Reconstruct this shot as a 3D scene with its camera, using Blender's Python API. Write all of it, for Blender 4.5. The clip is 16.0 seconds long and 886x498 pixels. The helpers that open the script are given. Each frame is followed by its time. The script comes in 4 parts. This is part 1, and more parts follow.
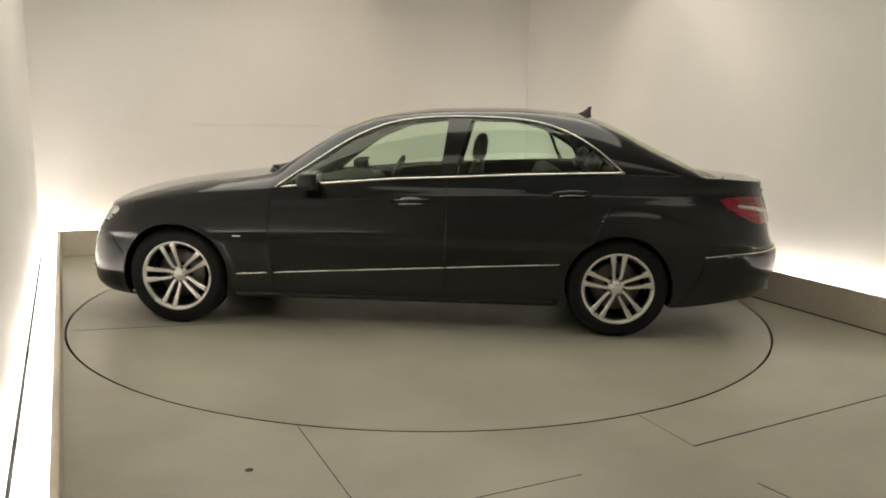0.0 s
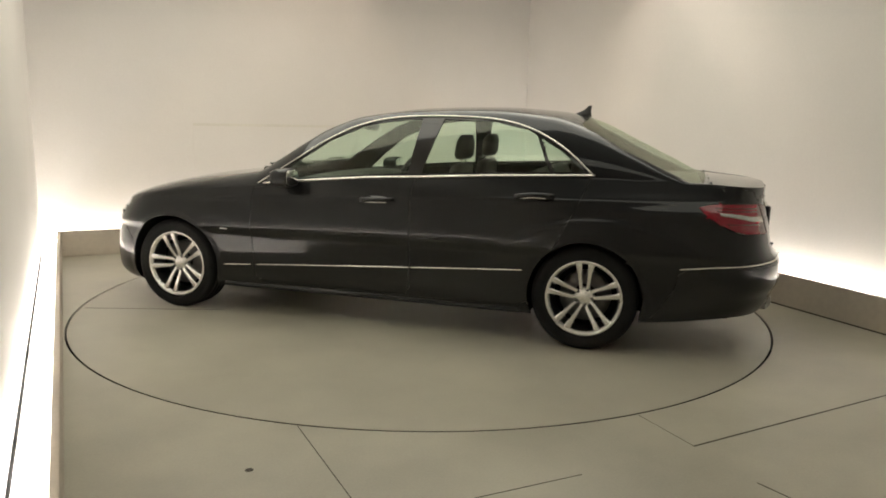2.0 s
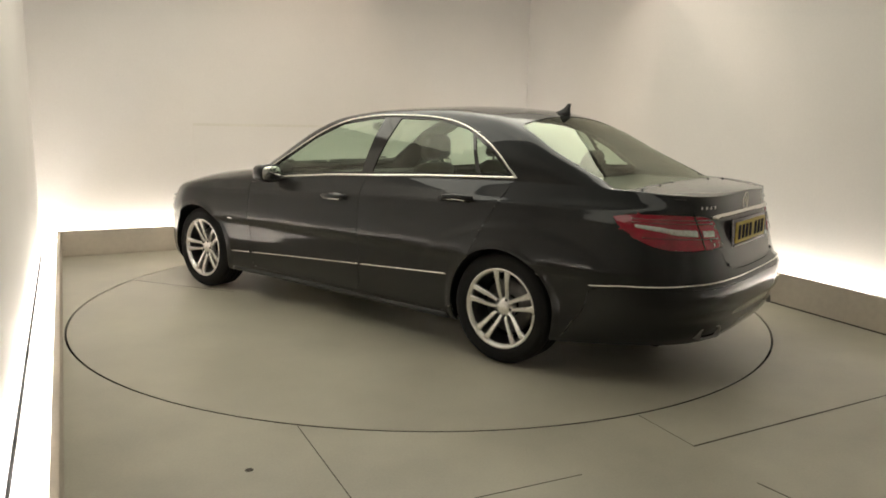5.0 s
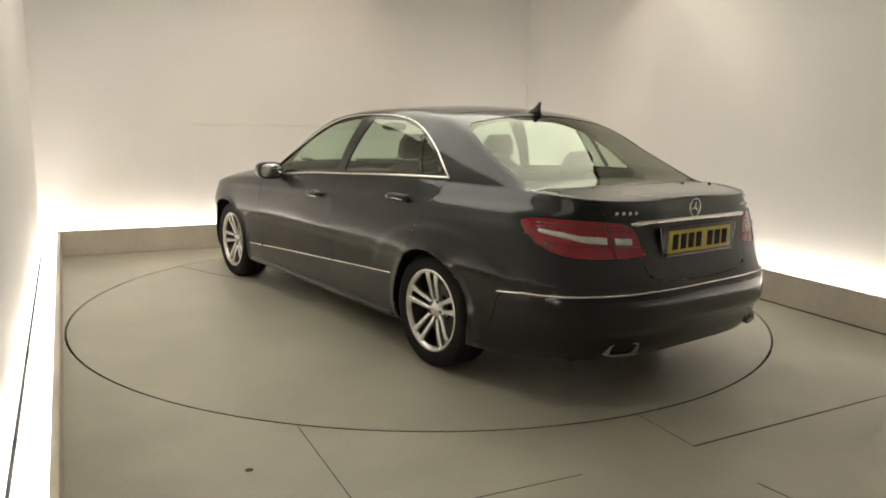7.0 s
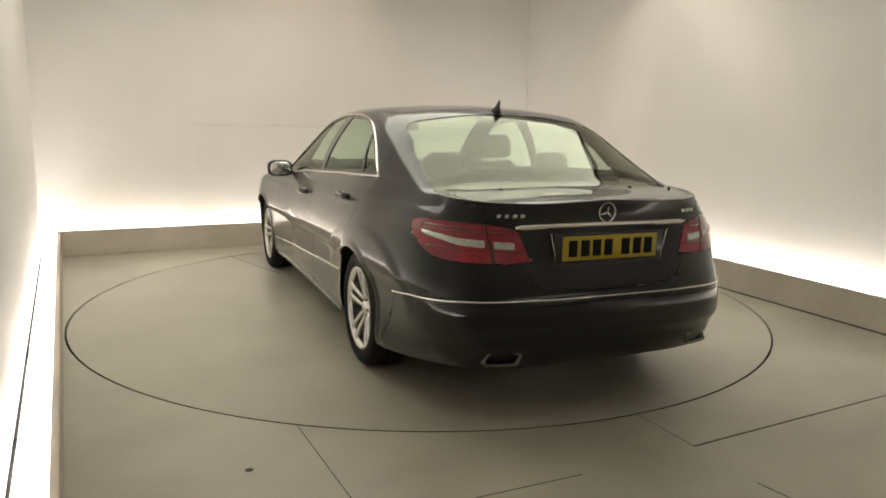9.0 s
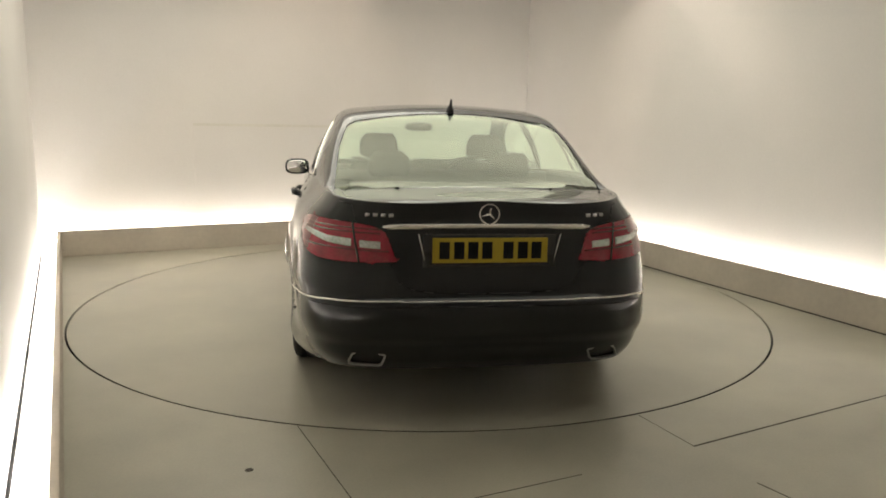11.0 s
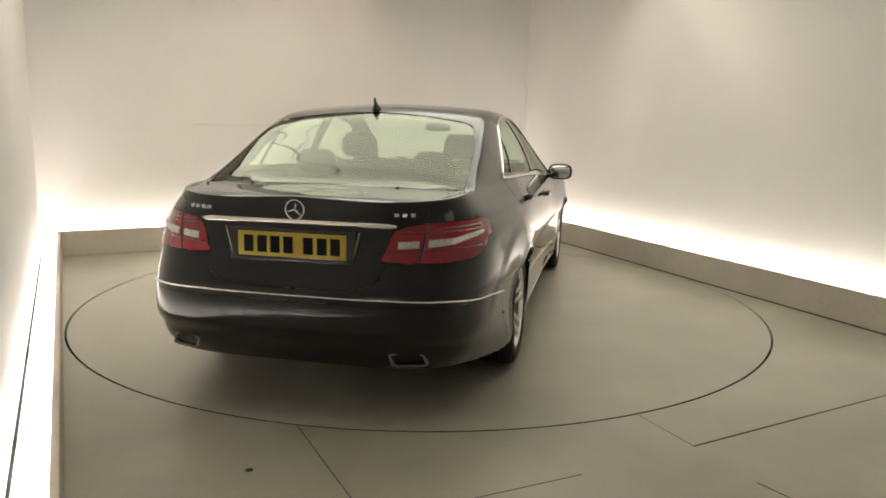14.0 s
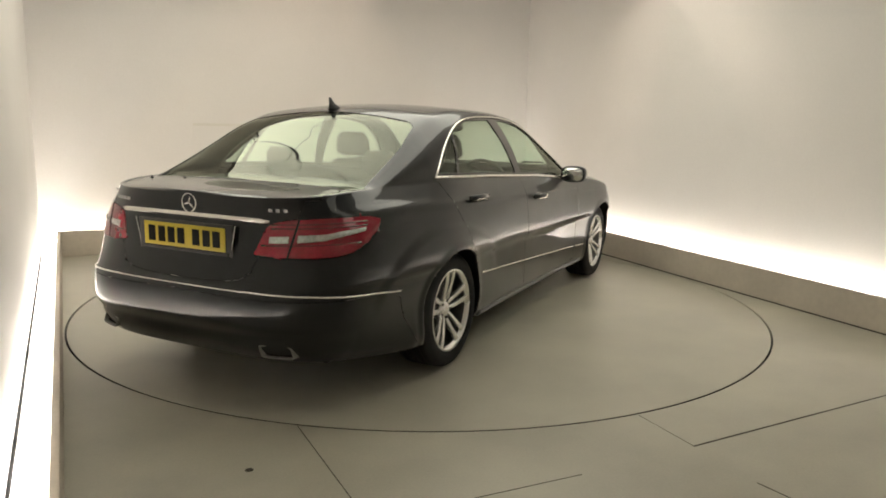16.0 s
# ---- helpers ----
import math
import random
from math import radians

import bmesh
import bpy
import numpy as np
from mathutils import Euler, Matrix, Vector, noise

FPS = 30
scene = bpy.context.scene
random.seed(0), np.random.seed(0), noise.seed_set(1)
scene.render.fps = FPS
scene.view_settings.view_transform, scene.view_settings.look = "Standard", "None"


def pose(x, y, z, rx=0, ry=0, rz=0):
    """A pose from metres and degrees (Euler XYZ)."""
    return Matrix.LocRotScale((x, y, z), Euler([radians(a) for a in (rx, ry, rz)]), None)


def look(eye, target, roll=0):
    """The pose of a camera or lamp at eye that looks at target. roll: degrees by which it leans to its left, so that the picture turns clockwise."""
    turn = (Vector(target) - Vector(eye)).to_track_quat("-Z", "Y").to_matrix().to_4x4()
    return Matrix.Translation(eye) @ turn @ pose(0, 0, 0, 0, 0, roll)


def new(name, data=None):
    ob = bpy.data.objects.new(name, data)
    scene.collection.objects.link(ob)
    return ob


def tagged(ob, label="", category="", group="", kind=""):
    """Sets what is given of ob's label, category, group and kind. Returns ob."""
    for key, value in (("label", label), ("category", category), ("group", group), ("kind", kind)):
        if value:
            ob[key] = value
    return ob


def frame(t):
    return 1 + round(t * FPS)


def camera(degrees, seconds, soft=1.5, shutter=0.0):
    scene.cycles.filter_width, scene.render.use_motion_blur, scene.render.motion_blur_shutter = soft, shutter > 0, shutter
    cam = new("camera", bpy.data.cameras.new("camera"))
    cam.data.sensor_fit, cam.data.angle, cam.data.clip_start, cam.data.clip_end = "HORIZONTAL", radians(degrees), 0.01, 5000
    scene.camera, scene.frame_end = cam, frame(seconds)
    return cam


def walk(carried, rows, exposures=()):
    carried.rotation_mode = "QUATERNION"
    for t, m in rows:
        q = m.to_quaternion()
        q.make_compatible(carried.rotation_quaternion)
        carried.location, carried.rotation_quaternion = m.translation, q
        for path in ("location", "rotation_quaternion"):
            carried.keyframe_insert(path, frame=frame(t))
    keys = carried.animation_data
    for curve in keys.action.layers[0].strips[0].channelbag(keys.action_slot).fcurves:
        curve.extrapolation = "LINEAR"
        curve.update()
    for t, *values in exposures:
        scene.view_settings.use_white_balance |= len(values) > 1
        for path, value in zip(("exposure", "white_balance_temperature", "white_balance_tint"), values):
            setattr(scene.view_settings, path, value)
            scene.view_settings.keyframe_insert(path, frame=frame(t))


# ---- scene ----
# ---- camera ----
cam = camera(63.02, 16.0, soft=1.8)
EYE = look((0.0, -5.485, 1.347), (0.1285, -0.5620, 0.4821), 1.09)
walk(cam, [(0.0, EYE), (16.0, EYE)])

# ---- light ----
world = bpy.data.worlds.new("studio_dark")
world.use_nodes = True
world.node_tree.nodes["Background"].inputs[0].default_value = (0.9, 0.85, 0.75, 1)
world.node_tree.nodes["Background"].inputs[1].default_value = 0.02
scene.world = world
scene.view_settings.exposure = 0.0
STRIP_POWER = 30.0      # glow of the tubes in the wall trough
DOWNLIGHT_WATTS = 110.0
SOFTBOX = 2.05            # glow of the fabric softbox overhead


# ---- materials ----
def material(name, base, rough=0.5, metal=0.0, grain=0.0, scale=30.0, bump=0.0, coat=0.0, stain=0.0, stain_scale=1.5, spec=0.5):
    m = bpy.data.materials.new(name)
    m.use_nodes = True
    nt = m.node_tree
    b = nt.nodes["Principled BSDF"]
    b.inputs["Base Color"].default_value = (*base, 1)
    b.inputs["Roughness"].default_value = rough
    b.inputs["Metallic"].default_value = metal
    b.inputs["Coat Weight"].default_value = coat
    b.inputs["Coat Roughness"].default_value = 0.04
    b.inputs["Specular IOR Level"].default_value = spec
    if grain or stain or bump:
        tc = nt.nodes.new("ShaderNodeTexCoord")
        fine = nt.nodes.new("ShaderNodeTexNoise")
        fine.inputs["Scale"].default_value = scale
        fine.inputs["Detail"].default_value = 6
        big = nt.nodes.new("ShaderNodeTexNoise")
        big.inputs["Scale"].default_value = stain_scale
        big.inputs["Detail"].default_value = 5
        nt.links.new(tc.outputs["Object"], fine.inputs["Vector"])
        nt.links.new(tc.outputs["Object"], big.inputs["Vector"])
        last = None
        for tex, amount in ((fine, grain), (big, stain)):
            mix = nt.nodes.new("ShaderNodeMix")
            mix.data_type, mix.blend_type = "RGBA", "MULTIPLY"
            mix.inputs["Factor"].default_value = 1.0
            ramp = nt.nodes.new("ShaderNodeMapRange")
            ramp.inputs["From Min"].default_value, ramp.inputs["From Max"].default_value = 0.3, 0.7
            ramp.inputs["To Min"].default_value, ramp.inputs["To Max"].default_value = 1 - amount, 1 + amount
            nt.links.new(tex.outputs["Fac"], ramp.inputs["Value"])
            if last is None:
                mix.inputs["A"].default_value = (*base, 1)
            else:
                nt.links.new(last.outputs["Result"], mix.inputs["A"])
            nt.links.new(ramp.outputs["Result"], mix.inputs["B"])
            last = mix
        nt.links.new(last.outputs["Result"], b.inputs["Base Color"])
        rr = nt.nodes.new("ShaderNodeMapRange")
        rr.inputs["To Min"].default_value, rr.inputs["To Max"].default_value = max(rough - 0.08, 0.02), min(rough + 0.08, 1)
        nt.links.new(big.outputs["Fac"], rr.inputs["Value"])
        nt.links.new(rr.outputs["Result"], b.inputs["Roughness"])
        if bump:
            bp = nt.nodes.new("ShaderNodeBump")
            bp.inputs["Strength"].default_value = bump
            bp.inputs["Distance"].default_value = 0.004
            nt.links.new(fine.outputs["Fac"], bp.inputs["Height"])
            nt.links.new(bp.outputs["Normal"], b.inputs["Normal"])
    return m


def glow(name, colour, strength):
    m = bpy.data.materials.new(name)
    m.use_nodes = True
    b = m.node_tree.nodes["Principled BSDF"]
    b.inputs["Base Color"].default_value = (*colour, 1)
    b.inputs["Emission Color"].default_value = (*colour, 1)
    b.inputs["Emission Strength"].default_value = strength
    return m


def glass(name, tint, rough=0.0):
    m = bpy.data.materials.new(name)
    m.use_nodes = True
    nt = m.node_tree
    nt.nodes.remove(nt.nodes["Principled BSDF"])
    clear = nt.nodes.new("ShaderNodeBsdfTransparent")
    clear.inputs["Color"].default_value = (*tint, 1)
    shine = nt.nodes.new("ShaderNodeBsdfGlossy")
    shine.inputs["Roughness"].default_value = rough
    shine.inputs["Color"].default_value = (0.97, 1.0, 0.86, 1)
    facing = nt.nodes.new("ShaderNodeLayerWeight")
    facing.inputs["Blend"].default_value = 0.5
    rise = nt.nodes.new("ShaderNodeMath")
    rise.operation = "POWER"
    rise.inputs[1].default_value = 3.0
    nt.links.new(facing.outputs["Facing"], rise.inputs[0])
    fres = nt.nodes.new("ShaderNodeMapRange")
    fres.inputs["To Min"].default_value, fres.inputs["To Max"].default_value = 0.055, 0.55
    nt.links.new(rise.outputs["Value"], fres.inputs["Value"])
    mix = nt.nodes.new("ShaderNodeMixShader")
    nt.links.new(fres.outputs["Result"], mix.inputs["Fac"])
    nt.links.new(clear.outputs["BSDF"], mix.inputs[1])
    nt.links.new(shine.outputs["BSDF"], mix.inputs[2])
    nt.links.new(mix.outputs["Shader"], nt.nodes["Material Output"].inputs["Surface"])
    return m


WALL = material("wall_paint", (0.775, 0.735, 0.70), 0.75, grain=0.015, scale=60, stain=0.03, stain_scale=0.9, bump=0.05)
KERB = material("kerb_paint", (0.52, 0.46, 0.385), 0.6, grain=0.04, scale=25, stain=0.10, stain_scale=2.5, bump=0.05)
HATCH_SHADE = material("hatch_shade_paint", (0.72, 0.68, 0.62), 0.6, grain=0.03, stain=0.05)
TROUGH = material("trough_white", (0.82, 0.82, 0.78), 0.6, grain=0.02, stain=0.05)
FLOOR = material("floor_paint", (0.425, 0.40, 0.322), 0.36, grain=0.04, scale=90, stain=0.17, stain_scale=1.3, bump=0.03)
DISC = material("turntable_paint", (0.42, 0.395, 0.320), 0.33, grain=0.03, scale=90, stain=0.12, stain_scale=1.6, bump=0.03)
CURTAIN = material("pale_wall", (0.66, 0.63, 0.59), 0.85, grain=0.05, stain=0.1)
SEAM = material("dark_joint", (0.05, 0.042, 0.03), 0.8, grain=0.2, scale=40)
# near black: puts the shade of narrow gaps into the colour
PIT = material("pit_dark", (0.012, 0.011, 0.010), 0.9, spec=0.1)
CEIL = material("ceiling_paint", (0.22, 0.21, 0.19), 0.8, grain=0.02, stain=0.03)
BEAM = material("beam_paint", (0.12, 0.11, 0.10), 0.6, grain=0.05)
SOFTGLOW = glow("fabric_glow", (0.98, 0.955, 0.83), SOFTBOX)
TUBE = glow("tube_glow", (1.0, 0.985, 0.95), STRIP_POWER)
PAINT = material("grey_metallic_paint", (0.0150, 0.0160, 0.0172), 0.38, metal=1.0, spec=0.5, coat=1.0, grain=0.10, scale=900, stain=0.02)
PAINT.node_tree.nodes["Principled BSDF"].inputs["Coat IOR"].default_value = 1.46
CHROME = material("chrome", (0.80, 0.78, 0.74), 0.12, metal=1.0)
ALLOY = material("silver_alloy", (0.82, 0.815, 0.80), 0.27, metal=0.8, coat=0.8, grain=0.04, scale=60)
RUBBER = material("tyre_rubber", (0.009, 0.009, 0.009), 0.7, grain=0.15, scale=80, bump=0.2, spec=0.25)
PLASTIC = material("black_plastic", (0.014, 0.014, 0.014), 0.5, grain=0.1, scale=200)
GLOSSBLACK = material("gloss_black", (0.008, 0.008, 0.008), 0.12, coat=0.5)
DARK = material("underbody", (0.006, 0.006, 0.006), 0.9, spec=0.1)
GLASS = glass("tinted_glass", (0.75, 0.86, 0.77))
RED = material("red_lens", (0.25, 0.003, 0.016), 0.12, coat=1.0, grain=0.15, scale=120, stain=0.15, stain_scale=14)
DARKRED = material("dark_red_lens", (0.10, 0.002, 0.008), 0.15, coat=1.0)
WHITELENS = material("white_lens", (0.62, 0.60, 0.58), 0.22, metal=0.45, coat=1.0, grain=0.25, scale=90)
LAMP_CLEAR = material("lamp_reflector", (0.74, 0.74, 0.73), 0.18, metal=0.35, coat=1.0, grain=0.25, scale=26)
DRL = material("lamp_white", (0.8, 0.8, 0.8), 0.2, coat=1.0)
BADGE = material("badge_metal", (0.5, 0.5, 0.5), 0.25, metal=1.0)
EXHAUST = material("dull_steel", (0.20, 0.195, 0.185), 0.35, metal=1.0, grain=0.1, scale=60)
DISC_STEEL = material("brake_steel", (0.14, 0.135, 0.13), 0.35, metal=1.0, grain=0.1, scale=40)
YELLOW = material("plate_yellow", (0.44, 0.325, 0.02), 0.5, grain=0.03)
INK = material("plate_black", (0.012, 0.012, 0.012), 0.8, spec=0.1)
LEATHER = material("grey_leather", (0.055, 0.050, 0.043), 0.5, grain=0.08, scale=60, bump=0.2)


# ---- mesh helpers ----
def mesh_of(bm, name, mats, smooth=True):
    me = bpy.data.meshes.new(name)
    bm.to_mesh(me)
    bm.free()
    for m in (mats if isinstance(mats, (list, tuple)) else [mats]):
        me.materials.append(m)
    if smooth:
        me.polygons.foreach_set("use_smooth", [True] * len(me.polygons))
    return me


def part(name, bm, mat, parent=None, label="", smooth=True, at=None):
    ob = new(name, mesh_of(bm, name, mat, smooth))
    if parent is not None:
        ob.parent = parent
    if at is not None:
        ob.matrix_basis = at
    if label:
        tagged(ob, label)
    return ob


def box_bm(sx, sy, sz, at=(0, 0, 0), bevel=0.0, seg=2):
    bm = bmesh.new()
    bmesh.ops.create_cube(bm, size=1, matrix=Matrix.Translation(at) @ Matrix.Diagonal((sx, sy, sz, 1)))
    if bevel:
        bmesh.ops.bevel(bm, geom=bm.edges[:], offset=bevel, segments=seg, affect="EDGES", profile=0.6)
    return bm


def prism_bm(points, z0, z1, bevel=0.0):
    """A solid from a closed outline in plan."""
    bm = bmesh.new()
    lo = [bm.verts.new((x, y, z0)) for x, y in points]
    hi = [bm.verts.new((x, y, z1)) for x, y in points]
    n = len(points)
    bm.faces.new(lo[::-1])
    bm.faces.new(hi)
    for i in range(n):
        bm.faces.new((lo[i], lo[(i + 1) % n], hi[(i + 1) % n], hi[i]))
    bmesh.ops.recalc_face_normals(bm, faces=bm.faces[:])
    if bevel:
        bmesh.ops.bevel(bm, geom=bm.edges[:], offset=bevel, segments=2, affect="EDGES")
    return bm


def tube_bm(path, radius, sides=8, closed=False, flat=1.0):
    """A round or flattened bar along a list of points."""
    bm = bmesh.new()
    pts = [Vector(p) for p in path]
    rings = []
    n = len(pts)
    for i, p in enumerate(pts):
        a = pts[(i - 1) % n] if (i or closed) else pts[i]
        b = pts[(i + 1) % n] if (i < n - 1 or closed) else pts[i]
        d = (b - a).normalized()
        side = d.cross(Vector((0, 0, 1)))
        side = side.normalized() if side.length > 1e-4 else Vector((0, 1, 0))
        up = side.cross(d)
        rings.append([bm.verts.new(p + side * math.cos(k / sides * math.tau) * radius * flat + up * math.sin(k / sides * math.tau) * radius)
                      for k in range(sides)])
    for i in range(n if closed else n - 1):
        r, s = rings[i], rings[(i + 1) % n]
        for k in range(sides):
            bm.faces.new((r[k], r[(k + 1) % sides], s[(k + 1) % sides], s[k]))
    if not closed:
        bm.faces.new(rings[0][::-1])
        bm.faces.new(rings[-1])
    bmesh.ops.recalc_face_normals(bm, faces=bm.faces[:])
    return bm


def lathe_bm(profile, seg=64, axis="y"):
    """A turned solid: profile of (radius, along), closed round the axis."""
    bm = bmesh.new()
    rings = []
    for r, a in profile:
        ring = []
        for k in range(seg):
            c, s = math.cos(k / seg * math.tau), math.sin(k / seg * math.tau)
            ring.append(bm.verts.new((r * c, a, r * s) if axis == "y" else (r * c, r * s, a)))
        rings.append(ring)
    for i in range(len(rings) - 1):
        for k in range(seg):
            bm.faces.new((rings[i][k], rings[i][(k + 1) % seg], rings[i + 1][(k + 1) % seg], rings[i + 1][k]))
    bmesh.ops.recalc_face_normals(bm, faces=bm.faces[:])
    return bm


# ---- the room: a rectangle turned against the camera ----
U = Vector((0.897, 0.441, 0)).normalized()
V = Vector((-0.441, 0.897, 0)).normalized()
RV = Vector((-0.382, 0.924, 0)).normalized()     # along the right wall
RU = Vector((0.924, 0.382, 0)).normalized()
CORNER_L = Vector((-3.485, 1.434, 0))            # inner corners of the kerb
CORNER_R = Vector((1.173, 3.724, 0))
KERB_H, KERB_T, GAP, GAP_R = 0.245, 0.028, 0.17, 0.20
NEAR = 9.0                                        # how far the side walls run towards the camera
TOP = 5.0
RING_R = 2.477


def cross(p, d, q, e):
    """Where the lines p + s d and q + t e meet, in plan."""
    s = ((q.x - p.x) * e.y - (q.y - p.y) * e.x) / (d.x * e.y - d.y * e.x)
    return p + d * s


def offset_corners(out_l, out_b, out_r):
    """Far corners of the room's outline pushed outwards by these distances."""
    pl, pb, pr = CORNER_L - U * out_l, CORNER_L + V * out_b, CORNER_R + RU * out_r
    a = cross(pl, V, pb, U)
    b = cross(pr, RV, pb, U)
    return a, b, a - V * NEAR, b - RV * NEAR


def strip(name, a, b, c, d, z0, z1, mat, label, category, kind="structure", bevel=0.0):
    ob = part(name, prism_bm([(p.x, p.y) for p in (a, b, c, d)], z0, z1, bevel), mat, smooth=False)
    return tagged(ob, label, category, kind=kind)


def build_room():
    wa, wb, wc, wd = offset_corners(GAP, GAP, GAP_R)
    oa, ob_, oc, od = offset_corners(GAP + 0.15, GAP + 0.15, GAP_R + 0.15)
    strip("wall_west", oc, oa, wa, wc, -0.05, TOP, WALL, "plain off-white studio wall washed by hidden lamps", "wall")
    strip("wall_north", oa, ob_, wb, wa, -0.05, TOP, WALL, "plain off-white studio wall behind the turntable", "wall")
    strip("wall_east", ob_, od, wd, wb, -0.05, TOP, WALL, "plain off-white studio wall beside the turntable", "wall")
    strip("wall_south", oc, od, od - V * 0.15, oc - V * 0.15, -0.05, TOP, CURTAIN, "plain off-white wall closing the studio", "wall")
    strip("ceiling", oc, oa, ob_, od, TOP, TOP + 0.1, CEIL, "plain dark grey studio ceiling", "ceiling")
    # flush hatch in the far wall
    h0, h1 = CORNER_L + V * (GAP + 0.0) + U * 1.28, CORNER_L + V * (GAP + 0.0) + U * 3.35
    strip("wall_hatch", h0, h1, h1 - V * 0.008, h0 - V * 0.008, 0.11, 1.29, WALL, "flush painted hatch in the off-white wall", "hatch", bevel=0.0015)
    # added strip: its darker tone stands for the shade line over the hatch
    t0, t1 = CORNER_L + V * (GAP - 0.008) + U * 1.28, CORNER_L + V * (GAP - 0.008) + U * 3.35
    strip("hatch_shade_line", t0, t1, t1 - V * 0.012, t0 - V * 0.012, 1.262, 1.288, HATCH_SHADE, "narrow darker strip standing for the shade line along the hatch top", "trim", bevel=0.002)
    # dark joint between tray and wall
    a, b = CORNER_L - U * (GAP - 0.002) - V * 0.3, CORNER_L - U * (GAP - 0.002) - V * 5.4
    strip("tray_joint", a, b, b + U * 0.013, a + U * 0.013, 0.10, 0.104, PIT, "thin dark joint beside the light tray", "joint")
    # kerb boards that hide the tubes
    ka, kb, kc, kd = offset_corners(0, 0, 0)
    ja, jb, jc, jd = offset_corners(KERB_T, KERB_T, KERB_T)
    for name, q in (("kerb_west", (kc, ka, ja, jc)), ("kerb_north", (ka, kb, jb, ja)), ("kerb_east", (kb, kd, jd, jb))):
        strip(name, *q, 0.0, KERB_H, KERB, "scuffed beige board hiding the wall lights, standing on the floor", "kerb", bevel=0.003)
    b0, b1 = kb - RU * 0.004, kd - RU * 0.004
    strip("kerb_joint", b0, b1, b1 + RU * 0.006, b0 + RU * 0.006, 0.0, 0.010, SEAM, "dirty dark joint along the foot of the kerb", "joint")
    # tray between board and wall, with the glowing tubes on it
    for name, q in (("tray_west", (jc, ja, wa, wc)), ("tray_north", (ja, jb, wb, wa)), ("tray_east", (jb, jd, wd, wb))):
        strip(name, *q, 0.0, 0.10, TROUGH, "white tray behind the kerb board", "light tray")
    ta, tb, tc, td = offset_corners(GAP * 0.55, GAP * 0.55, GAP_R * 0.55)
    for start, end in ((ta - V * 6.0, ta), (ta, tb), (tb, tb - RV * 8.9)):
        n = max(1, round((end - start).length / 1.25))
        for i in range(n):
            p = start.lerp(end, (i + 0.03) / n)
            q = start.lerp(end, (i + 0.97) / n)
            lamp = tagged(new("strip_light"), "glowing white tube light lying behind the kerb board", "strip light", "tube lights along the walls")
            lamp.location = (0, 0, 0)
            part("tube", tube_bm([(p.x, p.y, 0.140), (q.x, q.y, 0.140)], 0.016, 10), TUBE, lamp)
            d = (q - p).normalized()
            for e in (p, q - d * 0.03):
                part("holder", tube_bm([(e.x, e.y, 0.118), ((e + d * 0.03).x, (e + d * 0.03).y, 0.118)], 0.019, 8), TROUGH, lamp)


def build_floor():
    wa, wb, wc, wd = offset_corners(GAP + 0.1, GAP + 0.1, GAP_R + 0.1)
    n = 192
    bm = bmesh.new()
    outer = [wc, wa, wb, wd]
    # walk the outline so that each ring corner joins the nearest outline place
    inner_t = [bm.verts.new(((RING_R + 0.011) * math.cos(k / n * math.tau), (RING_R + 0.011) * math.sin(k / n * math.tau), 0)) for k in range(n)]
    inner_b = [bm.verts.new((v.co.x, v.co.y, -0.12)) for v in inner_t]
    outs = []
    for k in range(n):
        d = Vector((math.cos(k / n * math.tau), math.sin(k / n * math.tau), 0))
        best = None
        for i in range(4):
            p, q = outer[i], outer[(i + 1) % 4]
            e = q - p
            den = d.x * e.y - d.y * e.x
            if abs(den) < 1e-9:
                continue
            s = (p.x * e.y - p.y * e.x) / den
            t = (p.x * d.y - p.y * d.x) / den
            if s > 0 and -1e-6 <= t <= 1 + 1e-6 and (best is None or s < best):
                best = s
        outs.append(bm.verts.new(d * best))
    for k in range(n):
        j = (k + 1) % n
        bm.faces.new((inner_t[k], outs[k], outs[j], inner_t[j]))
        bm.faces.new((inner_b[k], inner_t[k], inner_t[j], inner_b[j]))
    for c in outer:   # fill the corners that the rays cut off
        k = min(range(n), key=lambda i: (outs[i].co - c).length + (outs[(i + 1) % n].co - c).length)
        bm.faces.new((outs[k], bm.verts.new(c), outs[(k + 1) % n]))
    bmesh.ops.recalc_face_normals(bm, faces=bm.faces[:])
    floor = tagged(part("floor", bm, FLOOR, smooth=False), "grey-beige painted studio floor with worn patches", "floor", kind="structure")
    pit = part("turntable_pit", lathe_bm([(0.001, -0.11), (RING_R + 0.03, -0.11), (RING_R + 0.03, -0.02)], 96, "z"), PIT)
    tagged(pit, "dark narrow gap round the turntable", "floor gap", kind="structure")
    return floor


def build_turntable():
    table = tagged(new("turntable"), "large round grey-beige turntable flush with the floor", "turntable")
    plate = part("plate", lathe_bm([(0.0005, 0.0), (RING_R - 0.004, 0.0), (RING_R - 0.002, -0.002)], 192, "z"), DISC, table, smooth=False)
    # edge wall blackened so the ring gap keeps its shade all round
    part("rim", lathe_bm([(RING_R - 0.002, -0.002), (RING_R - 0.001, -0.09), (RING_R - 0.05, -0.09)], 192, "z"), PIT, table, "turntable edge coloured near black for the shade in the gap", smooth=False)
    # plate joint
    x0, y0, x1, y1 = (2.13, 1.20, 1.20, 0.89)
    part("joint", box_bm(math.hypot(x1 - x0, y1 - y0), 0.005, 0.0012), SEAM, table, "thin dark joint between plates", smooth=False,
         at=pose((x0 + x1) / 2, (y0 + y1) / 2, 0.0008, 0, 0, math.degrees(math.atan2(y1 - y0, x1 - x0))))
    return table


